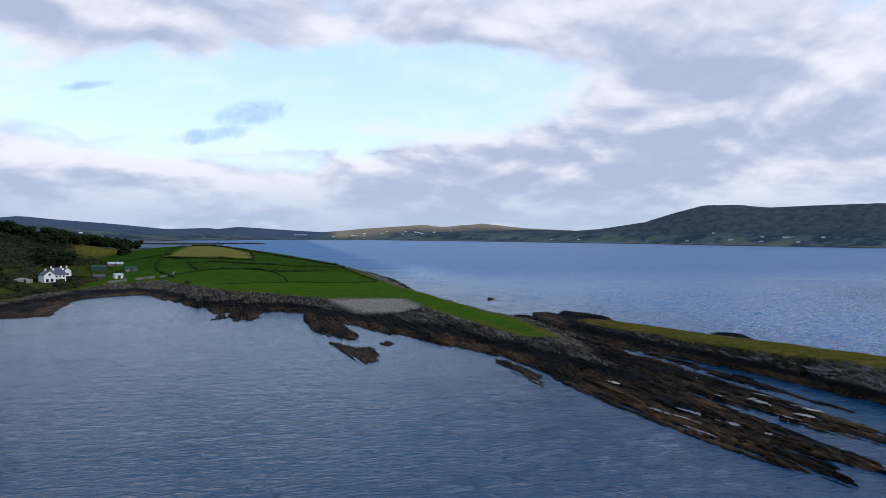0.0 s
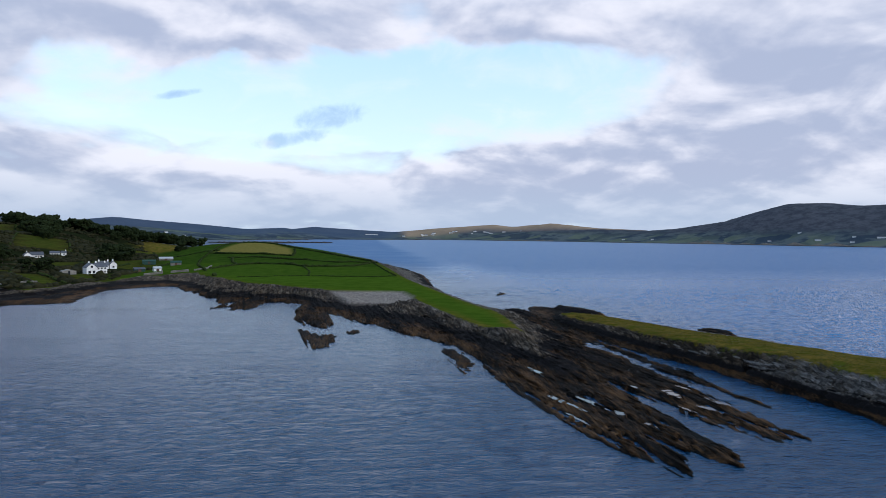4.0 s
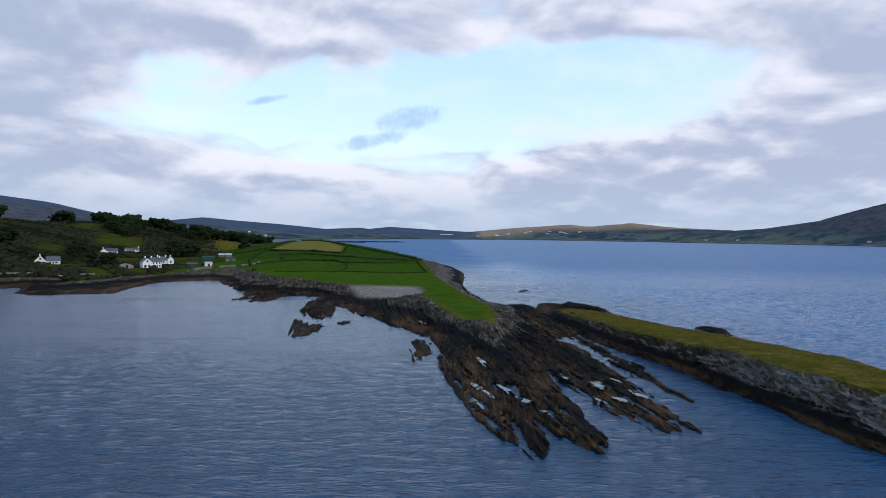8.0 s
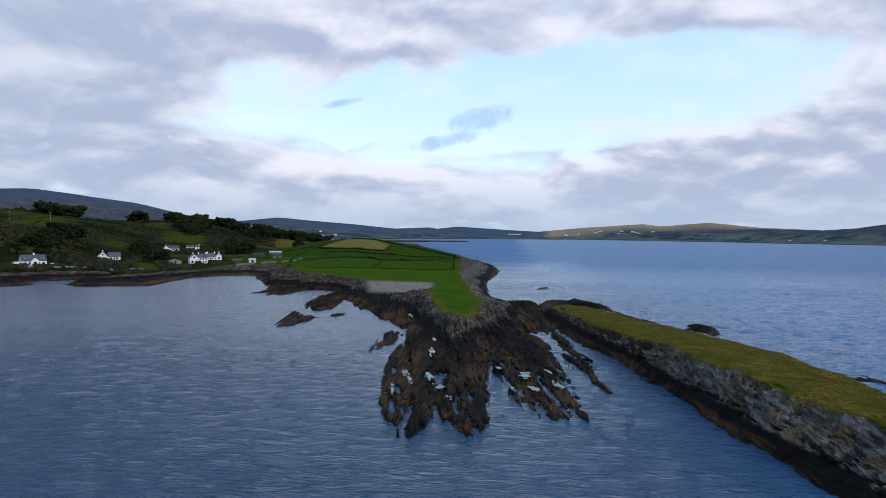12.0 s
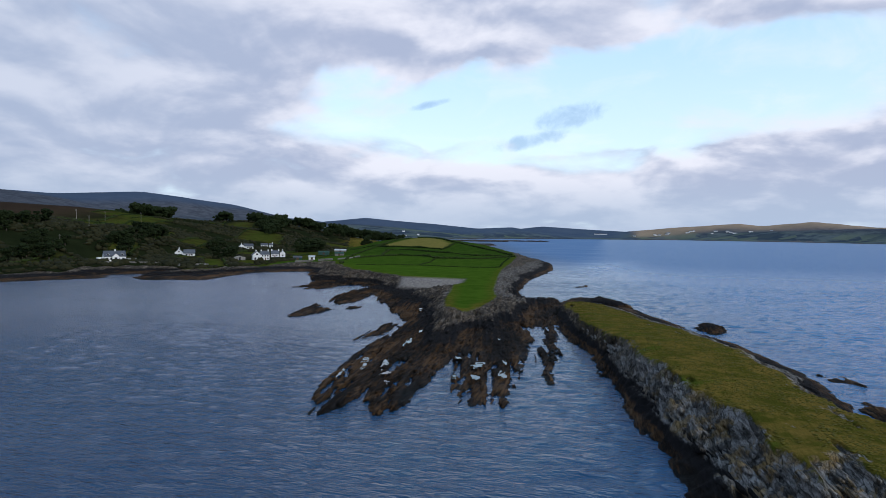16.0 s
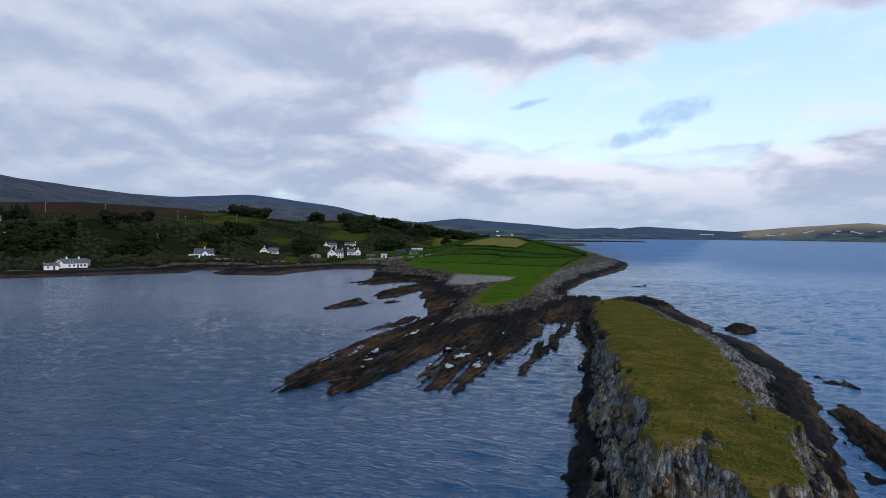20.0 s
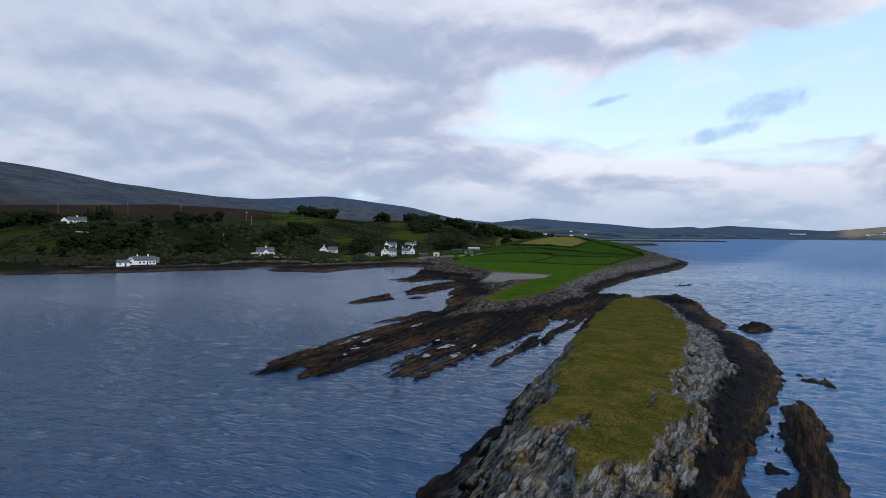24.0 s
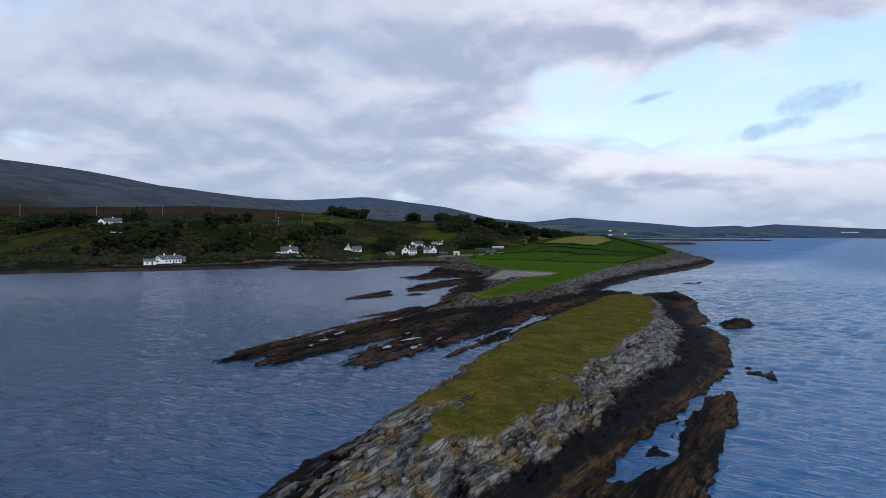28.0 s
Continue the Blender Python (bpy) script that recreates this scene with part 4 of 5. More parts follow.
# ---- houses ----
def window(x, y, z, wide, tall, facing, parent):
    """A framed window on a wall of the house; facing: 'front', 'back', 'left' or 'right'."""
    d = 0.06
    if facing in ("front", "back"):
        sg = -1 if facing == "front" else 1
        f = part("window", box(x - wide / 2 - 0.08, min(y, y + sg * d), z - 0.08, x + wide / 2 + 0.08, max(y, y + sg * d), z + tall + 0.08), FRAME_WHITE, parent)
        part("pane", box(x - wide / 2, min(y, y + sg * d * 1.6), z, x + wide / 2, max(y, y + sg * d * 1.6), z + tall), GLASS, f)
    else:
        sg = -1 if facing == "left" else 1
        f = part("window", box(min(x, x + sg * d), y - wide / 2 - 0.08, z - 0.08, max(x, x + sg * d), y + wide / 2 + 0.08, z + tall + 0.08), FRAME_WHITE, parent)
        part("pane", box(min(x, x + sg * d * 1.6), y - wide / 2, z, max(x, x + sg * d * 1.6), y + wide / 2, z + tall), GLASS, f)


def block_of_house(root, x0, x1, depth, eave, pitch, ridge_along="x", y0=0.0, roof=None, chimneys=(), front_windows=(), gable_windows=True, wall=None):
    """A gabled wing from x0 to x1, with its front at y0 - depth / 2."""
    roof, wall = roof or SLATE, wall or RENDER_WALL
    if ridge_along == "x":
        h = eave + depth / 2 * pitch
        body = prism([(-depth / 2, -0.8), (depth / 2, -0.8), (depth / 2, eave), (0, h), (-depth / 2, eave)], x0, x1)
        bmesh.ops.transform(body, matrix=Matrix(((0, 1, 0, 0), (1, 0, 0, y0), (0, 0, 1, 0), (0, 0, 0, 1))), verts=body.verts)
        bmesh.ops.recalc_face_normals(body, faces=body.faces)
        w0 = part("wall", body, wall, root)
        for sg in (-1, 1):
            o = 0.35
            e, r = (sg * (depth / 2 + o), eave - o * pitch), (0.0, h)
            bm = prism([e, r, (r[0], r[1] + 0.22), (e[0], e[1] + 0.22)], x0 - 0.25, x1 + 0.25)
            bmesh.ops.transform(bm, matrix=Matrix(((0, 1, 0, 0), (1, 0, 0, y0), (0, 0, 1, 0.01), (0, 0, 0, 1))), verts=bm.verts)
            bmesh.ops.recalc_face_normals(bm, faces=bm.faces)
            part("roof", bm, roof, root)
        part("ridge", box(x0 - 0.25, y0 - 0.15, h + 0.12, x1 + 0.25, y0 + 0.15, h + 0.3), roof, root)
        for cx in chimneys:
            c = part("chimney", box(cx - 0.45, y0 - 0.4, h - 0.9, cx + 0.45, y0 + 0.4, h + 1.25), wall, root)
            part("chimney_pot", box(cx - 0.16, y0 - 0.16, h + 1.25, cx + 0.16, y0 + 0.16, h + 1.65), STONE, c)
        for wx, wz, ww, wt in front_windows:
            window(wx, y0 - depth / 2, wz, ww, wt, "front", root)
        if gable_windows:
            window(x0, y0, eave + 0.3, 1.0, 1.1, "left", root)
            window(x0, y0 - depth * 0.22, 1.0, 1.2, 1.2, "left", root)
    else:
        w = x1 - x0
        xm = (x0 + x1) / 2
        h = eave + w / 2 * pitch
        body = prism([(x0, -0.8), (x1, -0.8), (x1, eave), (xm, h), (x0, eave)], y0 - depth / 2, y0 + depth / 2)
        part("wall", body, wall, root)
        for sg in (-1, 1):
            o = 0.35
            ex = xm + sg * (w / 2 + o)
            bm = prism([(ex, eave - o * pitch + 0.01), (xm, h + 0.01), (xm, h + 0.23), (ex, eave - o * pitch + 0.23)], y0 - depth / 2 - 0.25, y0 + depth / 2)
            part("roof", bm, roof, root)
        for cx in chimneys:
            c = part("chimney", box(xm - 0.4, y0 + cx - 0.45, h - 0.9, xm + 0.4, y0 + cx + 0.45, h + 1.2), wall, root)
            part("chimney_pot", box(xm - 0.16, y0 + cx - 0.16, h + 1.2, xm + 0.16, y0 + cx + 0.16, h + 1.6), STONE, c)
        for wx, wz, ww, wt in front_windows:
            window(wx, y0 - depth / 2, wz, ww, wt, "front", root)
    return h


def dormer(root, x, y, z, wide=1.6, tall=1.3, deep=2.2):
    d = part("dormer", box(x - wide / 2, y, z, x + wide / 2, y + deep, z + tall), RENDER_WALL, root)
    part("dormer_roof", prism([(x - wide / 2 - 0.2, z + tall), (x + wide / 2 + 0.2, z + tall), (x, z + tall + 0.7)], y - 0.2, y + deep), SLATE, d)
    part("pane", box(x - wide / 2 + 0.2, y - 0.05, z + 0.2, x + wide / 2 - 0.2, y, z + tall - 0.15), GLASS, d)


def house(x, y, z, face, label, group="white houses on the shore", size=0.88):
    """An empty root; face: the heading in degrees of the house's front, counter-clockwise from -y."""
    root = new("house")
    root.matrix_world = pose(x, y, z, 0, 0, face) @ Matrix.Scale(size, 4)
    return tagged(root, label, "house", group)


# the two-storey house above the cove
h = house(-177, 377, 5.0, 38, "white two-storey house with slate roof and two chimneys", size=0.78)
block_of_house(h, -6.5, 0.2, 9.5, 4.6, 0.85, "y", -0.5, chimneys=(2.5,), front_windows=((-4.6, 0.3, 1.6, 2.0), (-1.8, 0.3, 1.6, 2.0), (-3.2, 4.4, 1.4, 1.4)))
block_of_house(h, 0.0, 7.6, 7.0, 4.8, 0.8, "x", 0.6, chimneys=(1.0, 6.9), front_windows=((1.8, 3.0, 1.1, 1.2), (4.0, 3.0, 1.1, 1.2), (6.2, 3.0, 1.1, 1.2), (1.8, 0.6, 1.2, 1.3), (6.2, 0.6, 1.2, 1.3)), gable_windows=False)
part("porch", box(3.0, -4.4, -0.8, 5.2, -2.8, 2.6), RENDER_WALL, h)
part("door", box(3.6, -4.46, 0.0, 4.6, -4.38, 2.1), DOOR_PAINT, h)
g = tagged(new("glasshouse"), "grey lean-to glasshouse beside the two-storey house", "glasshouse")
g.matrix_world = pose(-187, 368, 5.0, 0, 0, 38)
part("frame", prism([(-3.5, -0.6), (3.5, -0.6), (3.5, 1.8), (0, 2.8), (-3.5, 1.8)], -2.5, 2.5), STONE, g)
part("door", box(-0.5, -2.58, 0, 0.5, -2.5, 2.0), GLASS, g)

h = house(-186, 417, 5.4, 30, "low white cottage with chimneys and a gap-stepped roof")
block_of_house(h, -5.5, 1.0, 6.0, 2.8, 0.85, "x", 0, chimneys=(-5.0, 0.6), front_windows=((-4, 0.9, 1.0, 1.1), (-1, 0.9, 1.0, 1.1)))
block_of_house(h, 1.6, 6.0, 6.0, 3.4, 0.9, "y", 0, chimneys=(0,), front_windows=((3.8, 0.8, 1.2, 1.3),))
part("door", box(-2.9, -3.08, 0, -2.0, -3.0, 2.0), DOOR_PAINT, h)

h = house(-252, 329, 4.4, 52, "large white dormer house with slate roof near the shore")
block_of_house(h, -7.0, 7.0, 8.5, 3.4, 0.85, "x", 0, chimneys=(0.5,), front_windows=((-5.2, 0.7, 1.6, 1.6), (-2.4, 0.7, 1.6, 1.6), (2.4, 0.7, 1.6, 1.6), (5.2, 0.7, 1.6, 1.6)))
block_of_house(h, -2.2, 2.2, 3.0, 3.6, 0.8, "y", -5.2, front_windows=((0, 0.5, 1.8, 2.2),))
for dx in (-4.6, 4.6):
    dormer(h, dx, -3.4, 3.9)
part("door", box(-0.6, -6.78, 0, 0.6, -6.7, 2.1), DOOR_PAINT, h)
part("extension", box(-11.0, -3.0, -0.8, -7.2, 3.0, 2.6), RENDER_WALL, h)
part("garden_wall", box(7.5, -3.2, -0.8, 14.0, -2.7, 1.5), RENDER_WALL, h)

h = house(-256, 401, 4.8, 35, "white gable-fronted house with long slate roof")
block_of_house(h, -6.5, 0.5, 8.0, 2.9, 1.0, "y", 0, chimneys=(3.0,), front_windows=((-4.8, 0.2, 1.5, 2.0), (-3.0, 0.2, 1.5, 2.0), (-1.2, 0.2, 1.5, 2.0), (-3.0, 3.6, 1.2, 1.2)))
block_of_house(h, 0.8, 9.5, 7.0, 2.7, 0.85, "x", 1.2, front_windows=((3, 0.8, 1.6, 1.2), (7, 0.8, 1.6, 1.2)), gable_windows=False)
part("door", box(4.6, -2.4, 0, 5.5, -2.3, 2.05), DOOR_PAINT, h)

h = house(-244, 226, 2.6, 62, "long white cottage with two chimneys beside the shore")
block_of_house(h, -5.5, 8.5, 6.2, 2.9, 0.8, "x", 0, chimneys=(-2.2, 4.2), front_windows=((-1, 0.8, 1.1, 1.2), (1.4, 0.8, 1.1, 1.2), (5.2, 0.8, 1.1, 1.2), (7.2, 0.8, 1.1, 1.2)))
block_of_house(h, -8.6, -4.4, 6.8, 3.0, 0.95, "y", -0.4, front_windows=((-6.5, 0.8, 1.2, 1.3), (-6.5, 3.0, 0.9, 1.0)))
for dx in (0.2, 6.2):
    dormer(h, dx, -2.6, 3.1, 1.4, 1.1, 1.8)
part("door", box(3.0, -3.2, 0, 3.9, -3.1, 2.05), DOOR_PAINT, h)
o = tagged(new("outhouse"), "small white outhouse beside the long cottage", "shed")
o.matrix_world = pose(-238, 211, 2.4, 0, 0, 62)
block_of_house(o, -3.2, 3.2, 4.0, 2.3, 0.5, "x", 0, front_windows=((-1.4, 0.9, 0.8, 0.9),))
part("door", box(0.8, -2.08, 0, 1.7, -2.0, 1.95), DOOR_PAINT, o)

h = house(-379, 263, 26.4, 60, "white bungalow with slate roof on the wooded slope", "white houses on the hillside")
block_of_house(h, -5.0, 9.0, 7.5, 2.8, 0.75, "x", 0, chimneys=(2.0,), front_windows=((-2.6, 0.8, 1.6, 1.2), (2.6, 0.8, 1.6, 1.2), (6.6, 0.8, 1.6, 1.2)))
block_of_house(h, -9.5, -4.6, 8.6, 3.0, 0.9, "y", -0.6, front_windows=((-7.0, 0.6, 2.0, 1.6),))
part("door", box(0.0, -3.85, 0, 0.9, -3.76, 2.05), DOOR_PAINT, h)

h = house(-423, 632, 26.5, 40, "white bungalow with a pale roof among pastures", "white houses on the hillside")
block_of_house(h, -6.5, 6.5, 7.5, 2.8, 0.65, "x", 0, chimneys=(-3.0,), front_windows=((-4, 0.8, 1.6, 1.2), (3.6, 0.8, 1.6, 1.2)), roof=SLATE)
block_of_house(h, -10, -6.2, 7.8, 2.9, 0.8, "y", -0.4, front_windows=((-8.1, 0.7, 1.4, 1.3),))
part("door", box(-0.5, -3.86, 0, 0.5, -3.77, 2.05), DOOR_PAINT, h)
h = house(-402, 650, 25.5, 35, "small white farmhouse among pastures", "white houses on the hillside")
block_of_house(h, -4.5, 4.5, 6.0, 2.7, 0.7, "x", 0, chimneys=(-4.0,), front_windows=((-2.4, 0.8, 1.2, 1.2), (2.4, 0.8, 1.2, 1.2)))
part("door", box(-0.5, -3.08, 0, 0.5, -3.0, 2.05), DOOR_PAINT, h)

h = house(-287, 535, 7.2, 36, "white bungalow with gable and slate roof", "white houses on the hillside")
block_of_house(h, -2.0, 8.0, 7.0, 2.7, 0.75, "x", 0.5, front_windows=((2, 0.8, 1.6, 1.2), (5.8, 0.8, 1.6, 1.2)), gable_windows=False)
block_of_house(h, -7.0, -1.6, 8.0, 2.8, 0.85, "y", 0, chimneys=(2.0,), front_windows=((-5.4, 0.6, 1.4, 1.4), (-3.2, 0.6, 1.4, 1.4)))
part("door", box(3.6, -3.08, 0, 4.5, -3.0, 2.05), DOOR_PAINT, h)
h = house(-284, 568, 8.0, 30, "low white farmhouse with outbuilding", "white houses on the hillside")
block_of_house(h, -6.0, 2.0, 5.5, 2.5, 0.6, "x", 0, front_windows=((-4, 0.8, 1.1, 1.1), (0, 0.8, 1.1, 1.1)))
block_of_house(h, 3.2, 7.5, 5.0, 2.6, 0.7, "x", 0.3, chimneys=(7.0,), front_windows=((5.4, 0.8, 1.1, 1.1),), gable_windows=False)
part("door", box(-2.4, -2.84, 0, -1.5, -2.75, 2.0), DOOR_PAINT, h)

# farm sheds on the neck of the headland
def farm_shed(x, y, z, face, long, deep, eave, wall, roof, label):
    s0 = tagged(new("farm_shed"), label, "shed", "farm sheds on the neck")
    s0.matrix_world = pose(x, y, z, 0, 0, face)
    block_of_house(s0, -long / 2, long / 2, deep, eave, 0.4, "x", 0, roof=roof, wall=wall, gable_windows=False)
    part("door", box(-0.8, -deep / 2 - 0.08, -0.2, 0.8, -deep / 2, 2.0), DOOR_PAINT, s0)


farm_shed(-161, 400, 4.6, 30, 6, 4, 1.7, GREEN_TIN, SLATE, "dark shed with slate roof above the shore rocks")
farm_shed(-152, 404, 4.6, 30, 4.2, 4.2, 2.0, RENDER_WALL, TIN, "small white-gabled shed above the shore rocks")
farm_shed(-188, 500, 5.0, 20, 9, 5, 1.6, GREEN_TIN, GREEN_TIN, "long green sheet-metal farm shed")
farm_shed(-183, 524, 6.4, 20, 10, 5, 1.5, STONE, TIN, "long farm shed with a pale sheet roof")
farm_shed(-160, 470, 5.4, 20, 7, 5, 1.8, STONE, GREEN_TIN, "low stone farm shed with a green roof")
farm_shed(-252, 240, 3.0, 62, 5, 4, 2.2, STONE, SLATE, "small stone shed behind the long cottage")


# white houses scattered round the head of the bay
def far_house(x, y, long=13.0, deep=8.0, tall=4.5, face=0.0, label="small white house on the far shore"):
    root = tagged(new("far_house"), label, "house", "houses on the far shore")
    part("wall", box(-long / 2, -deep / 2, -3, long / 2, deep / 2, tall), RENDER_WALL, root)
    bm = prism([(-deep / 2 - 0.4, tall), (deep / 2 + 0.4, tall), (0, tall + deep * 0.42)], -long / 2 - 0.3, long / 2 + 0.3)
    bmesh.ops.rotate(bm, verts=bm.verts, matrix=Matrix.Rotation(radians(90), 3, "Z"))
    part("roof", bm, SLATE, root)
    root.matrix_world = pose(x, y, height_at(x, y), 0, 0, face)
    return root


for hx0, hy0, long, face in [(2256, 2507, 52, -40), (2071, 2678, 26, -35), (2107, 2851, 16, -40), (2136, 2546, 18, -35), (1978, 2896, 16, -30), (1636, 3465, 16, -20), (1516, 3597, 15, -20), (2230, 2420, 16, -40), (2190, 2600, 14, -30),
                             (-897, 2890, 13, 20), (-790, 2780, 11, 15), (-830, 2700, 16, 25), (-949, 2685, 16, 20), (-1064, 2383, 18, 30), (2330, 2380, 15, -40)]:
    far_house(hx0, hy0, long, face=face)
town = np.random.default_rng(19)
for k in range(24):
    cx0, cy0, ra = [(20, 4535, 70), (420, 4500, 130), (560, 4497, 90), (812, 4440, 120), (980, 4400, 150)][k % 5]
    far_house(cx0 + town.normal(0, ra * 0.6), cy0 + abs(town.normal(0, 18)), town.uniform(12, 26), face=town.uniform(-25, 25))


# ---- utility poles ----
def utility_pole(x, y):
    z = height_at(x, y)
    root = tagged(new("utility_pole"), "weathered wooden utility pole with crossarm on the slope", "utility pole", "utility poles on the slope")
    root.matrix_world = pose(x, y, z - 0.6, 0, 0, 20)
    bm = bmesh.new()
    bmesh.ops.create_cone(bm, cap_ends=True, segments=8, radius1=0.17, radius2=0.11, depth=9.6, matrix=Matrix.Translation((0, 0, 4.8)))
    part("pole", bm, POLE_WOOD, root)
    part("crossarm", box(-0.9, -0.06, 8.9, 0.9, 0.06, 9.05), POLE_WOOD, root)
    for ix0 in (-0.8, 0.0, 0.8):
        part("insulator", box(ix0 - 0.05, -0.05, 9.05 if ix0 else 9.6, ix0 + 0.05, 0.05, 9.2 if ix0 else 9.75), FRAME_WHITE, root)


for px, py in ((-442, 226), (-433, 280), (-424, 334), (-405, 373), (-372, 420), (-405, 486), (-394, 520), (-312, 371), (-282, 317)):
    utility_pole(px, py)


# ---- trees ----
def tree_kind(seed, tall, spread_out, leaf, pine=False, label=""):
    r = np.random.default_rng(seed)
    root = tagged(new("tree"), label, "tree", "trees on the mainland slope")
    bm = bmesh.new()
    bmesh.ops.create_cone(bm, cap_ends=True, segments=7, radius1=0.34, radius2=0.10, depth=tall * 0.8, matrix=Matrix.Translation((0, 0, tall * 0.4 - 0.5)))
    for k in range(7):
        a, zz = r.random() * 6.28, tall * (0.25 + 0.08 * k)
        arm = spread_out * (0.5 + 0.3 * r.random())
        m4 = Matrix.Translation((0, 0, zz)) @ Euler((0, radians(58 if not pine else 75), a)).to_matrix().to_4x4() @ Matrix.Translation((0, 0, arm / 2))
        bmesh.ops.create_cone(bm, cap_ends=False, segments=5, radius1=0.12, radius2=0.03, depth=arm, matrix=m4)
    part("trunk", bm, BARK, root)
    n = 280
    places, sizes = [], []
    hubs = [(r.normal(0, spread_out * 0.36), r.normal(0, spread_out * 0.36), tall * r.uniform(0.22, 0.85)) for _ in range(9)]
    for k in range(n):
        if pine:
            zz = r.uniform(0.12, 1.0)
            rad = spread_out * (1.05 - zz) * math.sqrt(r.random())
            a = r.random() * 6.28
            places.append((rad * math.cos(a), rad * math.sin(a), tall * zz))
            sizes.append(r.uniform(0.35, 0.7) * (1.25 - 0.6 * zz))
        else:
            hx0, hy0, hz0 = hubs[k % 9]
            v = r.normal(0, 1, 3)
            v = v / np.linalg.norm(v) * spread_out * 0.38 * r.uniform(0.5, 1.0)
            places.append((hx0 + v[0], hy0 + v[1], max(1.0, hz0 + v[2] * 0.8)))
            sizes.append(r.uniform(0.35, 0.85) * tall / 9)
    co, fa = clumps(places, sizes, 0.75, 0.5)
    ob = new("crown", joined("crown", co, fa, PINE if pine else leaf, 3))
    ob.parent = root
    return root


KINDS = [tree_kind(1, 9.0, 4.2, LEAVES, label="dark broad-crowned tree on the mainland slope"), tree_kind(2, 7.0, 3.6, LEAVES, label="low dark rounded tree on the mainland slope"),
         tree_kind(3, 12.0, 4.4, LEAVES, label="tall dark spreading tree on the mainland slope"), tree_kind(4, 13.0, 3.0, PINE, True, label="tall dark conifer on the mainland slope"), tree_kind(5, 5.0, 2.8, LEAVES, label="small bushy tree on the mainland slope")]
# groves: centre, spread along and across, turn, how many, kinds
GROVES = [(-375, 225, 45, 14, 1.9, 26, (0, 2, 0)), (-395, 292, 14, 8, 1.9, 9, (3, 3, 2)), (-320, 255, 45, 16, 1.9, 34, (0, 1, 2)), (-285, 300, 30, 10, 1.9, 18, (1, 0, 4)), (-268, 352, 30, 10, 2.0, 18, (1, 4, 0)),
          (-345, 340, 50, 14, 1.9, 20, (0, 1, 4)), (-300, 425, 45, 10, 2.0, 20, (1, 4, 0)), (-275, 470, 40, 8, 2.0, 16, (1, 4)), (-215, 395, 18, 10, 2.0, 10, (4, 1)), (-470, 640, 55, 12, 1.9, 24, (2, 2, 0)),
          (-395, 780, 55, 18, 1.9, 26, (2, 0, 2)), (-330, 850, 50, 16, 1.9, 26, (2, 0)), (-292, 890, 40, 14, 2.0, 22, (2, 0, 2)), (-250, 600, 40, 12, 1.9, 12, (1, 0)), (-230, 560, 30, 8, 1.8, 10, (1, 4)), (-350, 690, 50, 10, 1.9, 14, (0, 1)),
          (-410, 150, 50, 20, 1.9, 16, (0, 1)), (-560, 700, 60, 12, 1.9, 12, (2, 0)), (-205, 640, 18, 5, 1.8, 5, (4, 1)),
          (-472, 778, 20, 8, 2.5, 8, (2, 0)), (-436, 802, 28, 10, 2.5, 14, (2, 2, 0)), (-375, 838, 34, 14, 2.6, 26, (2, 0, 2)), (-328, 862, 34, 14, 2.6, 24, (2, 0)), (-268, 888, 26, 10, 2.6, 14, (0, 2))]
used_kind = [False] * 5
far_wood = []
for gx0, gy0, la, lb, turn, count, kinds in GROVES:
    along, across = rng.normal(0, 0.5, (2, int(count * (1.7 if gy0 > 580 else 1.3))))
    txs, tys = gx0 + along * la * math.cos(turn) - across * lb * math.sin(turn), gy0 + along * la * math.sin(turn) + across * lb * math.cos(turn)
    for k, (tx, ty, z) in enumerate(zip(txs, tys, land(txs[None], tys[None])[0][0])):
        if any(math.hypot(tx - q[0], ty - q[1]) < q[3] + 3 for q in PADS):
            continue
        if z < 1.5:
            continue
        kd = kinds[k % len(kinds)]
        m4 = pose(tx, ty, z - 0.1, 0, 0, rng.uniform(0, 360)) @ Matrix.Scale(rng.uniform(0.75, 1.2) * (1.3 if gy0 > 580 else 1.0), 4)
        if gy0 > 580:
            far_wood.append((kd, m4))
        elif not used_kind[kd]:
            KINDS[kd].matrix_world, used_kind[kd] = m4, True
        else:
            copy_thing(KINDS[kd], m4)


# the woods beyond the neck of the headland, too far to tell one tree from the next
wood_co, wood_fa, start = [], [], 0
for kd, m4 in far_wood:
    me = next(c for c in KINDS[kd].children if c.name.startswith("crown")).data
    co = np.empty(len(me.vertices) * 3, np.float32)
    me.vertices.foreach_get("co", co)
    fa = np.empty(len(me.polygons) * 3, np.int32)
    me.loops.foreach_get("vertex_index", fa)
    turn4 = np.array(m4)
    wood_co.append(co.reshape(-1, 3) @ turn4[:3, :3].T + turn4[:3, 3])
    wood_fa.append(fa.reshape(-1, 3) + start)
    start += len(me.vertices)
tagged(new("woodland", joined("woodland", np.concatenate(wood_co), np.concatenate(wood_fa), LEAVES, 3)), "dark distant woods along the skyline behind the fields", "wood", kind="stuff")


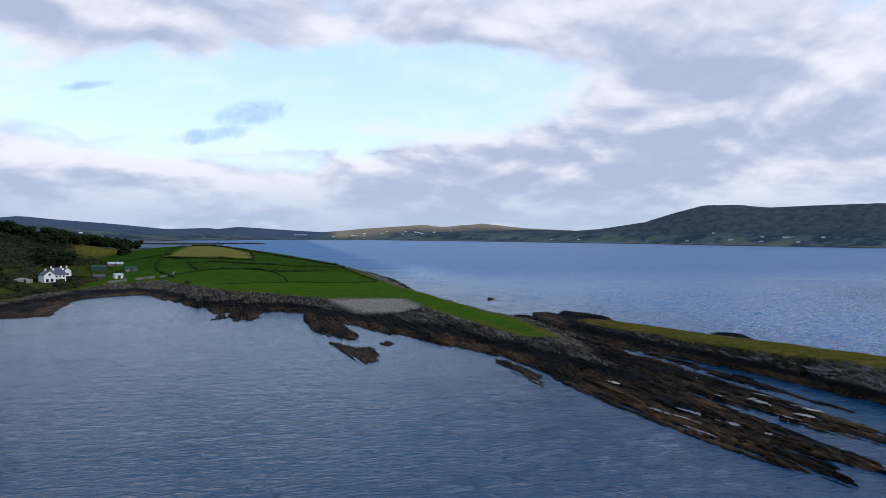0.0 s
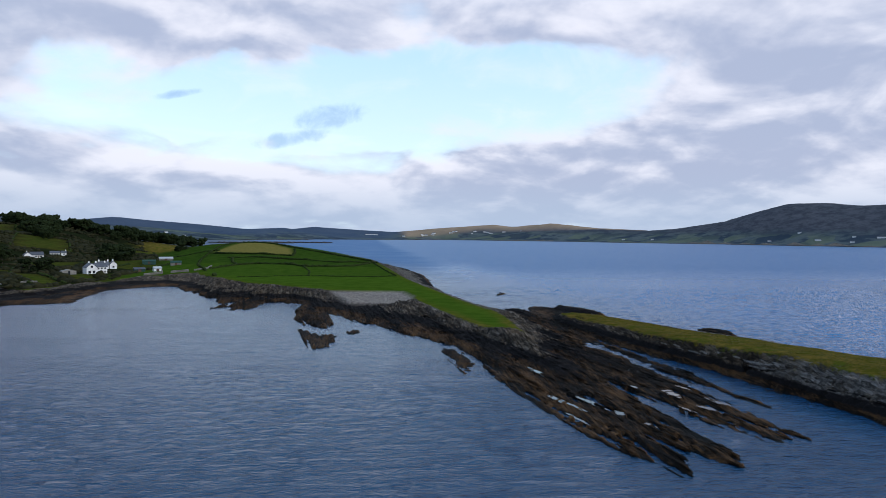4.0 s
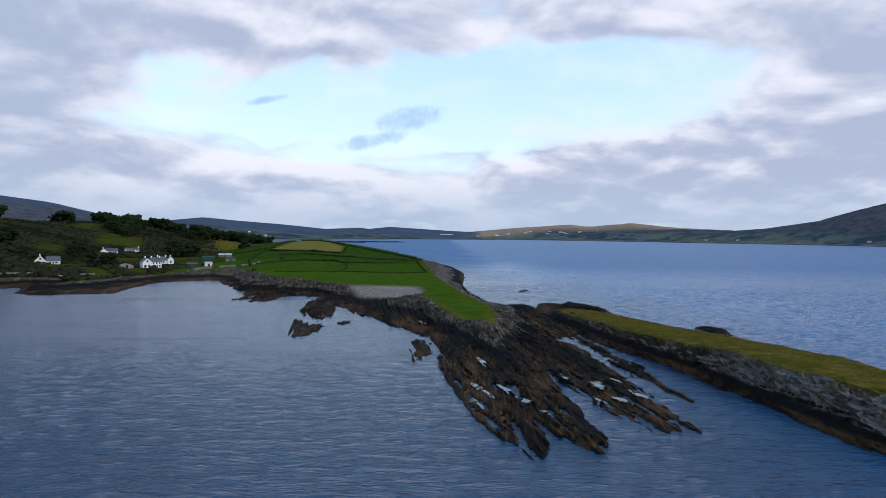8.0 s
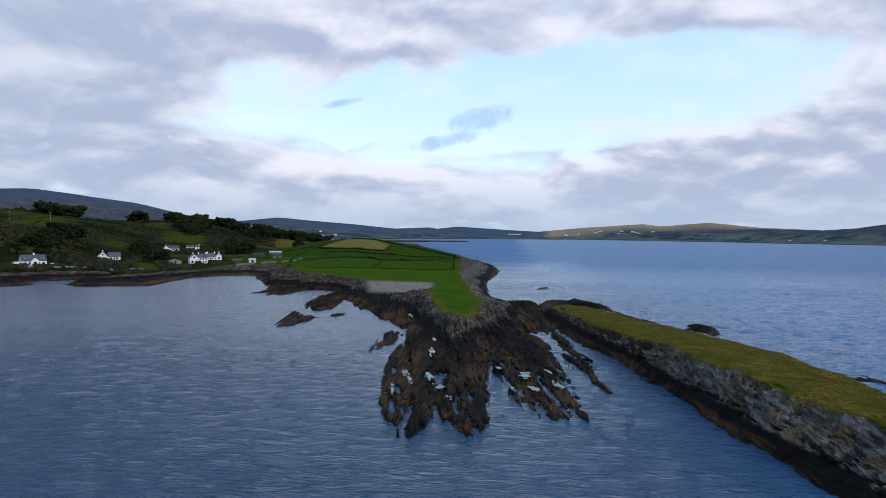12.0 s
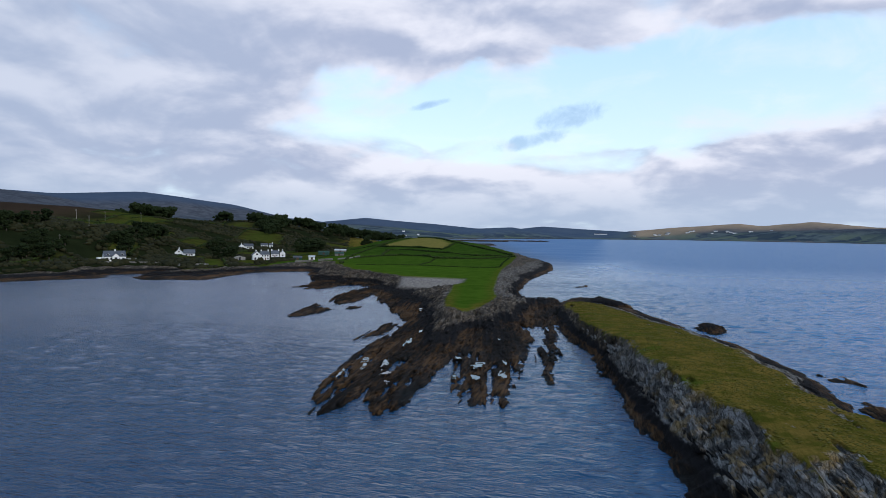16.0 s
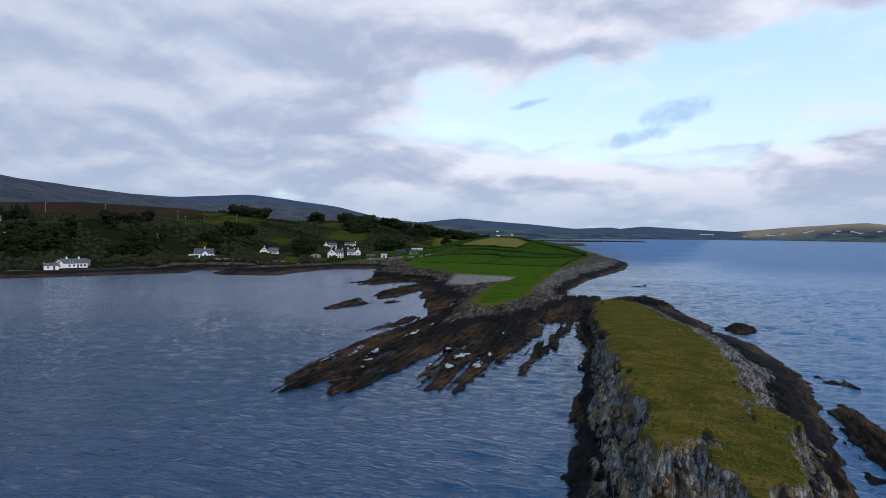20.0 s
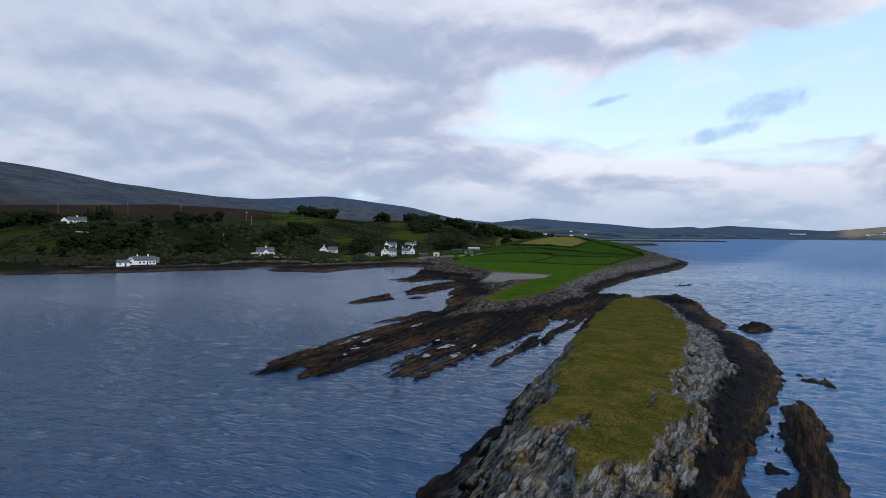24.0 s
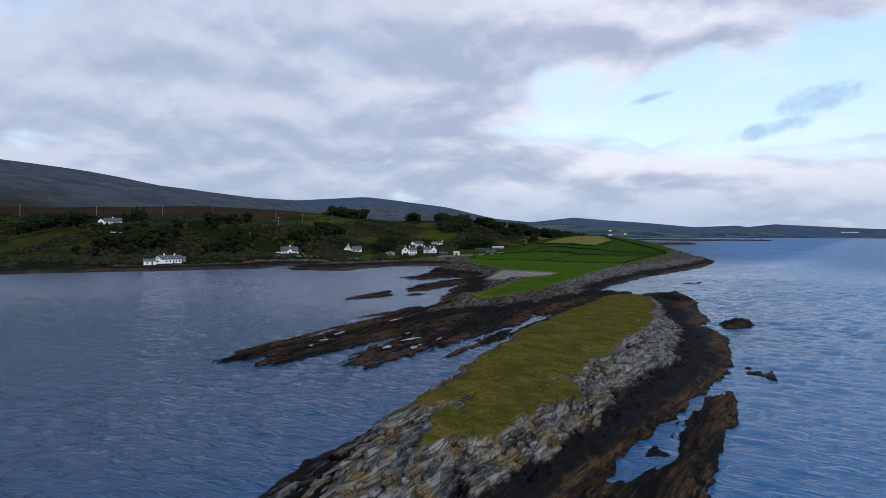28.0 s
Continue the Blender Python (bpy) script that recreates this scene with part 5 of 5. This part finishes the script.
# ---- hedges between the fields ----
def hedge(points, tall=1.5, wide=1.6, label="dark overgrown hedge between green fields", gap=0.0):
    places, sizes = [], []
    for (ax, ay), (bx, by) in zip(points, points[1:]):
        n = max(2, int(math.hypot(bx - ax, by - ay) / 0.34))
        k = (np.arange(n) + rng.random(n)) / n
        xs, ys = ax + (bx - ax) * k + rng.normal(0, wide * 0.13, n), ay + (by - ay) * k + rng.normal(0, wide * 0.13, n)
        zs = land(xs[None], ys[None])[0][0]
        thickness = 0.55 + 0.9 * fbm(xs / 9, ys / 9, 91, 2)
        keep = rng.random(n) > gap
        places += list(zip(xs[keep], ys[keep], (zs + rng.random(n) * tall * 0.5 * thickness)[keep]))
        sizes += list((rng.uniform(0.42, 0.72, n) * tall / 1.5 * thickness)[keep])
    co, fa = clumps(places, sizes, 0.8, 0.5)
    return tagged(new("hedge", joined("hedge", co, fa, HEDGE_LEAF, 3)), label, "hedge", "hedges between the fields")


hedge([(-93, 343), (-72, 350), (-56, 352), (-41, 349), (-22, 346), (-9, 355)], 0.8, 1.0)
hedge([(-9, 355), (-14, 400), (-17, 440), (-20, 472)], 0.9, 1.2, gap=0.25)
hedge([(-57, 352), (-59, 385), (-66, 424)], 0.9, 1.1, gap=0.2)
hedge([(-122, 408), (-112, 440), (-99, 449), (-76, 441), (-66, 425), (-47, 428), (-34, 436), (-22, 470)], 1.7, 2.0)
hedge([(-112, 440), (-120, 465), (-126, 495)], 1.5, 2.2)
hedge([(-130, 498), (-112, 500), (-86, 484), (-63, 476), (-48, 466), (-35, 476), (-17, 476)], 1.5, 1.8)
hedge([(-155, 545), (-138, 527), (-112, 522), (-83, 508), (-84, 535), (-88, 572)], 1.8, 2.2)
hedge([(-145, 645), (-130, 656), (-103, 606), (-70, 565), (-41, 530), (-21, 492)], 2.0, 2.2, "dark hedge along the skyline of the headland")
hedge([(-152, 640), (-158, 600), (-155, 548)], 1.8, 2.2)
hedge([(-155, 545), (-150, 500), (-140, 450), (-120, 390)], 1.5, 1.8)
hedge([(-150, 560), (-190, 560), (-230, 590)], 1.6, 2.0)
hedge([(-106, 350), (-108, 358)], 2.2, 2.5, "single dark thorn bush at a field corner")
for fx0, fy0, la, lb, turn in PASTURES[:7] + PASTURES[8:]:
    ca, sa = math.cos(turn), math.sin(turn)
    for sg in (-1, 1):
        hedge([(fx0 - la * ca - sg * lb * sa, fy0 - la * sa + sg * lb * ca), (fx0 + la * ca - sg * lb * sa, fy0 + la * sa + sg * lb * ca)], 1.6, 2.0, "dark hedgerow beside a hillside pasture")

# ---- scrub and gorse over the mainland slope ----
n = 36000
sx, sy = rng.uniform(-560, -140, n), rng.uniform(60, 950, n)
sz, s_turf, s_beach, s_e, s_dw = land(sx[None], sy[None])
grown = (s_e[0] > -6) & (s_e[0] < 225) & (s_turf[0] > 1) & (fbm(sx / 30, sy / 18, 97, 3) > 0.42)
for fx0, fy0, la, lb, turn in PASTURES:
    ca, sa = math.cos(turn), math.sin(turn)
    grown &= ~((np.abs((sx - fx0) * ca + (sy - fy0) * sa) < la) & (np.abs(-(sx - fx0) * sa + (sy - fy0) * ca) < lb))
for q in PADS:
    grown &= np.hypot(sx - q[0], sy - q[1]) > q[3] * 1.1
k = np.where(grown)[0]
co, fa = clumps(np.stack([sx[k], sy[k], sz[0][k] + 0.3], 1), rng.uniform(0.7, 2.6, len(k)), 0.7, 0.5)
tagged(new("scrub", joined("scrub", co, fa, GORSE, 3)), "dark gorse and bramble scrub over the mainland slope", "scrub", kind="stuff")

# ---- loose rock: slabs on the islet, rubble on the flats ----
n = 9000
bx, by = rng.uniform(44, 86, n), rng.uniform(18, 215, n)
bz, b_turf, b_dw = island(bx[None], by[None])
bz, b_turf, b_dw = bz[0], b_turf[0], b_dw[0]
ok = np.where((b_turf < -0.4) & (b_dw > 2.0) & (bz > 1.9) & (by < 215))[0]
near_end = ok[(by[ok] < 112) & (by[ok] > 36)]
single, rest = near_end[:300], np.setdiff1d(ok, near_end[:300])
slab_meshes = []
for k in range(6):
    co, fa = blocks([(0, 0, 0)], [(rng.uniform(0.3, 0.7), rng.uniform(1.4, 3.4), rng.uniform(0.28, 0.45))], np.array([0.0]), np.array([0.0]))
    slab_meshes.append(joined("rock_slab", co, fa, GROUND, 4))
islet = bpy.data.objects["island_ground"]
for i, k in enumerate(single):
    ob = new("rock_slab", slab_meshes[i % 6])
    ob.parent = islet
    ob.matrix_basis = pose(bx[k], by[k], bz[k] - 0.06, 0, rng.uniform(2, 22), math.degrees(STRIKE) + rng.normal(0, 4)) @ Matrix.Scale(rng.uniform(0.6, 1.35), 4)
# long upright beds on the west side, broader split slabs on the east slope
westward = bx[rest] < np.interp(by[rest], [20, 60, 130, 190], [74, 71, 61, 47])
wide = np.where(westward, rng.uniform(0.2, 0.45, len(rest)), rng.uniform(0.35, 0.95, len(rest)))
long = np.where(westward, rng.uniform(1.6, 5.5, len(rest)), rng.uniform(0.7, 2.4, len(rest)))
co, fa = blocks(np.stack([bx[rest], by[rest], bz[rest] - np.where(westward, 0.14, 0.12)], 1), np.stack([wide, long, rng.uniform(0.26, 0.46, len(rest))], 1), STRIKE + rng.normal(0, 0.12, len(rest)) * np.where(westward, 0.4, 1.1), rng.uniform(-0.05, 0.42, len(rest)))
tagged(new("rubble", joined("rubble", co, fa, GROUND, 4)), "split grey rock slabs and rubble on the islet", "rubble", kind="stuff")

n = 5000
bx, by = rng.uniform(-110, 44, n), rng.uniform(70, 300, n)
bz, b_turf, b_beach, b_e, b_dw = land(bx[None], by[None])
bz = bz[0]
ok = np.where((b_turf[0] < -0.6) & (b_dw[0] > -4) & (bz > -0.35) & (b_beach[0] < 0.1))[0]
co, fa = blocks(np.stack([bx[ok], by[ok], bz[ok] - 0.06], 1), np.stack([rng.uniform(0.25, 0.6, len(ok)), rng.uniform(1.6, 6.0, len(ok)), rng.uniform(0.2, 0.4, len(ok))], 1), STRIKE + rng.normal(0, 0.05, len(ok)), rng.uniform(0.0, 0.3, len(ok)))
tagged(new("rubble", joined("rubble", co, fa, GROUND, 4, 0.9)), "dark weedy rock ribs and blocks on the tidal flats", "rubble", kind="stuff")

# ---- rough grass tufts on the islet ----
n = 26000
tx, ty = rng.uniform(38, 82, n), rng.uniform(48, 208, n)
tz, t_turf, t_dw = island(tx[None], ty[None])
ok = np.where((t_turf[0] > 0.3) & (fbm(tx / 4, ty / 4, 101, 3) > 0.36))[0]
co, fa = clumps(np.stack([tx[ok], ty[ok], tz[0][ok] + 0.02], 1), rng.uniform(0.10, 0.26, len(ok)), 0.16, 0.5)
TUFT = foliage("turf_tufts", (0.056, 0.055, 0.008), (0.096, 0.081, 0.014))
tagged(new("grass", joined("grass", co, fa, TUFT, 3)), "tussocky olive grass over the top of the islet", "grass", kind="stuff")


# ---- field walls of stone ----
def stone_wall(points, tall, label):
    places, sizes, turns = [], [], []
    for (ax, ay), (bx, by) in zip(points, points[1:]):
        n = max(2, int(math.hypot(bx - ax, by - ay) / 0.5))
        a = math.atan2(by - ay, bx - ax)
        for k in range(n):
            x, y = ax + (bx - ax) * k / n, ay + (by - ay) * k / n
            z = height_at(x, y)
            for row in range(max(1, int(tall / 0.45))):
                places.append((x + rng.normal(0, 0.05), y + rng.normal(0, 0.05), z + 0.2 + 0.42 * row))
                sizes.append((rng.uniform(0.5, 0.75), rng.uniform(0.45, 0.65), rng.uniform(0.4, 0.55)))
                turns.append(a + rng.normal(0, 0.12))
    co, fa = blocks(places, sizes, np.array(turns), rng.normal(0, 0.08, len(turns)))
    tagged(new("stone_wall", joined("stone_wall", co, fa, STONE, 4)), label, "wall", "dry stone walls")


stone_wall([(-212, 318), (-196, 322), (-184, 330)], 1.3, "low grey stone sea wall below the houses")
stone_wall([(-236, 300), (-226, 306), (-214, 316)], 1.0, "low grey stone sea wall below the houses")
stone_wall([(-150, 376), (-143, 384), (-146, 394)], 1.6, "ruined pale stone wall above the shore rocks")
stone_wall([(-139, 388), (-130, 392)], 1.4, "ruined pale stone wall above the shore rocks")
stone_wall([(-128, 396), (-124, 410), (-126, 430)], 0.9, "pale stone wall along a field edge")


# ---- pale lanes on the mainland ----
def lane(points, wide, label):
    """A strip of worn gravel laid a little above the ground."""
    fine_points = []
    for (ax, ay), (bx, by) in zip(points, points[1:]):
        n = max(2, int(math.hypot(bx - ax, by - ay) / 2.0))
        fine_points += [(ax + (bx - ax) * k / n, ay + (by - ay) * k / n) for k in range(n)]
    p = np.array(fine_points + [points[-1]], float)
    run = np.gradient(p, axis=0)
    side = np.stack([-run[:, 1], run[:, 0]], 1) / np.linalg.norm(run, axis=1)[:, None] * wide / 2
    rows = []
    for k in (-1, -0.4, 0.4, 1):
        q = p + side * k
        rows.append(np.column_stack([q, land(q[None, :, 0], q[None, :, 1])[0][0] + (0.28 if abs(k) < 0.9 else -0.1)]))
    co = np.stack(rows, 1).reshape(-1, 3)
    i = np.arange(len(p) - 1)[:, None] * 4 + np.arange(3)[None]
    fa = np.stack([i, i + 1, i + 5, i + 4], -1).reshape(-1, 4)
    tagged(new("lane", joined("lane", co, fa, GRAVEL, 4)), label, "lane", "lanes on the mainland")


GRAVEL = plain("lane_gravel", (0.16, 0.15, 0.13), (0.30, 0.28, 0.25), 1.2, 0.9, 0.03)
lane([(-347, 246), (-343, 251), (-339, 256), (-342, 268), (-346, 286)], 2.2, "pale gravel lane climbing the scrubby slope")
lane([(-222, 338), (-217, 330), (-209, 318), (-200, 318), (-189, 316), (-174, 319)], 2.4, "pale gravel lane behind the shore by the houses")
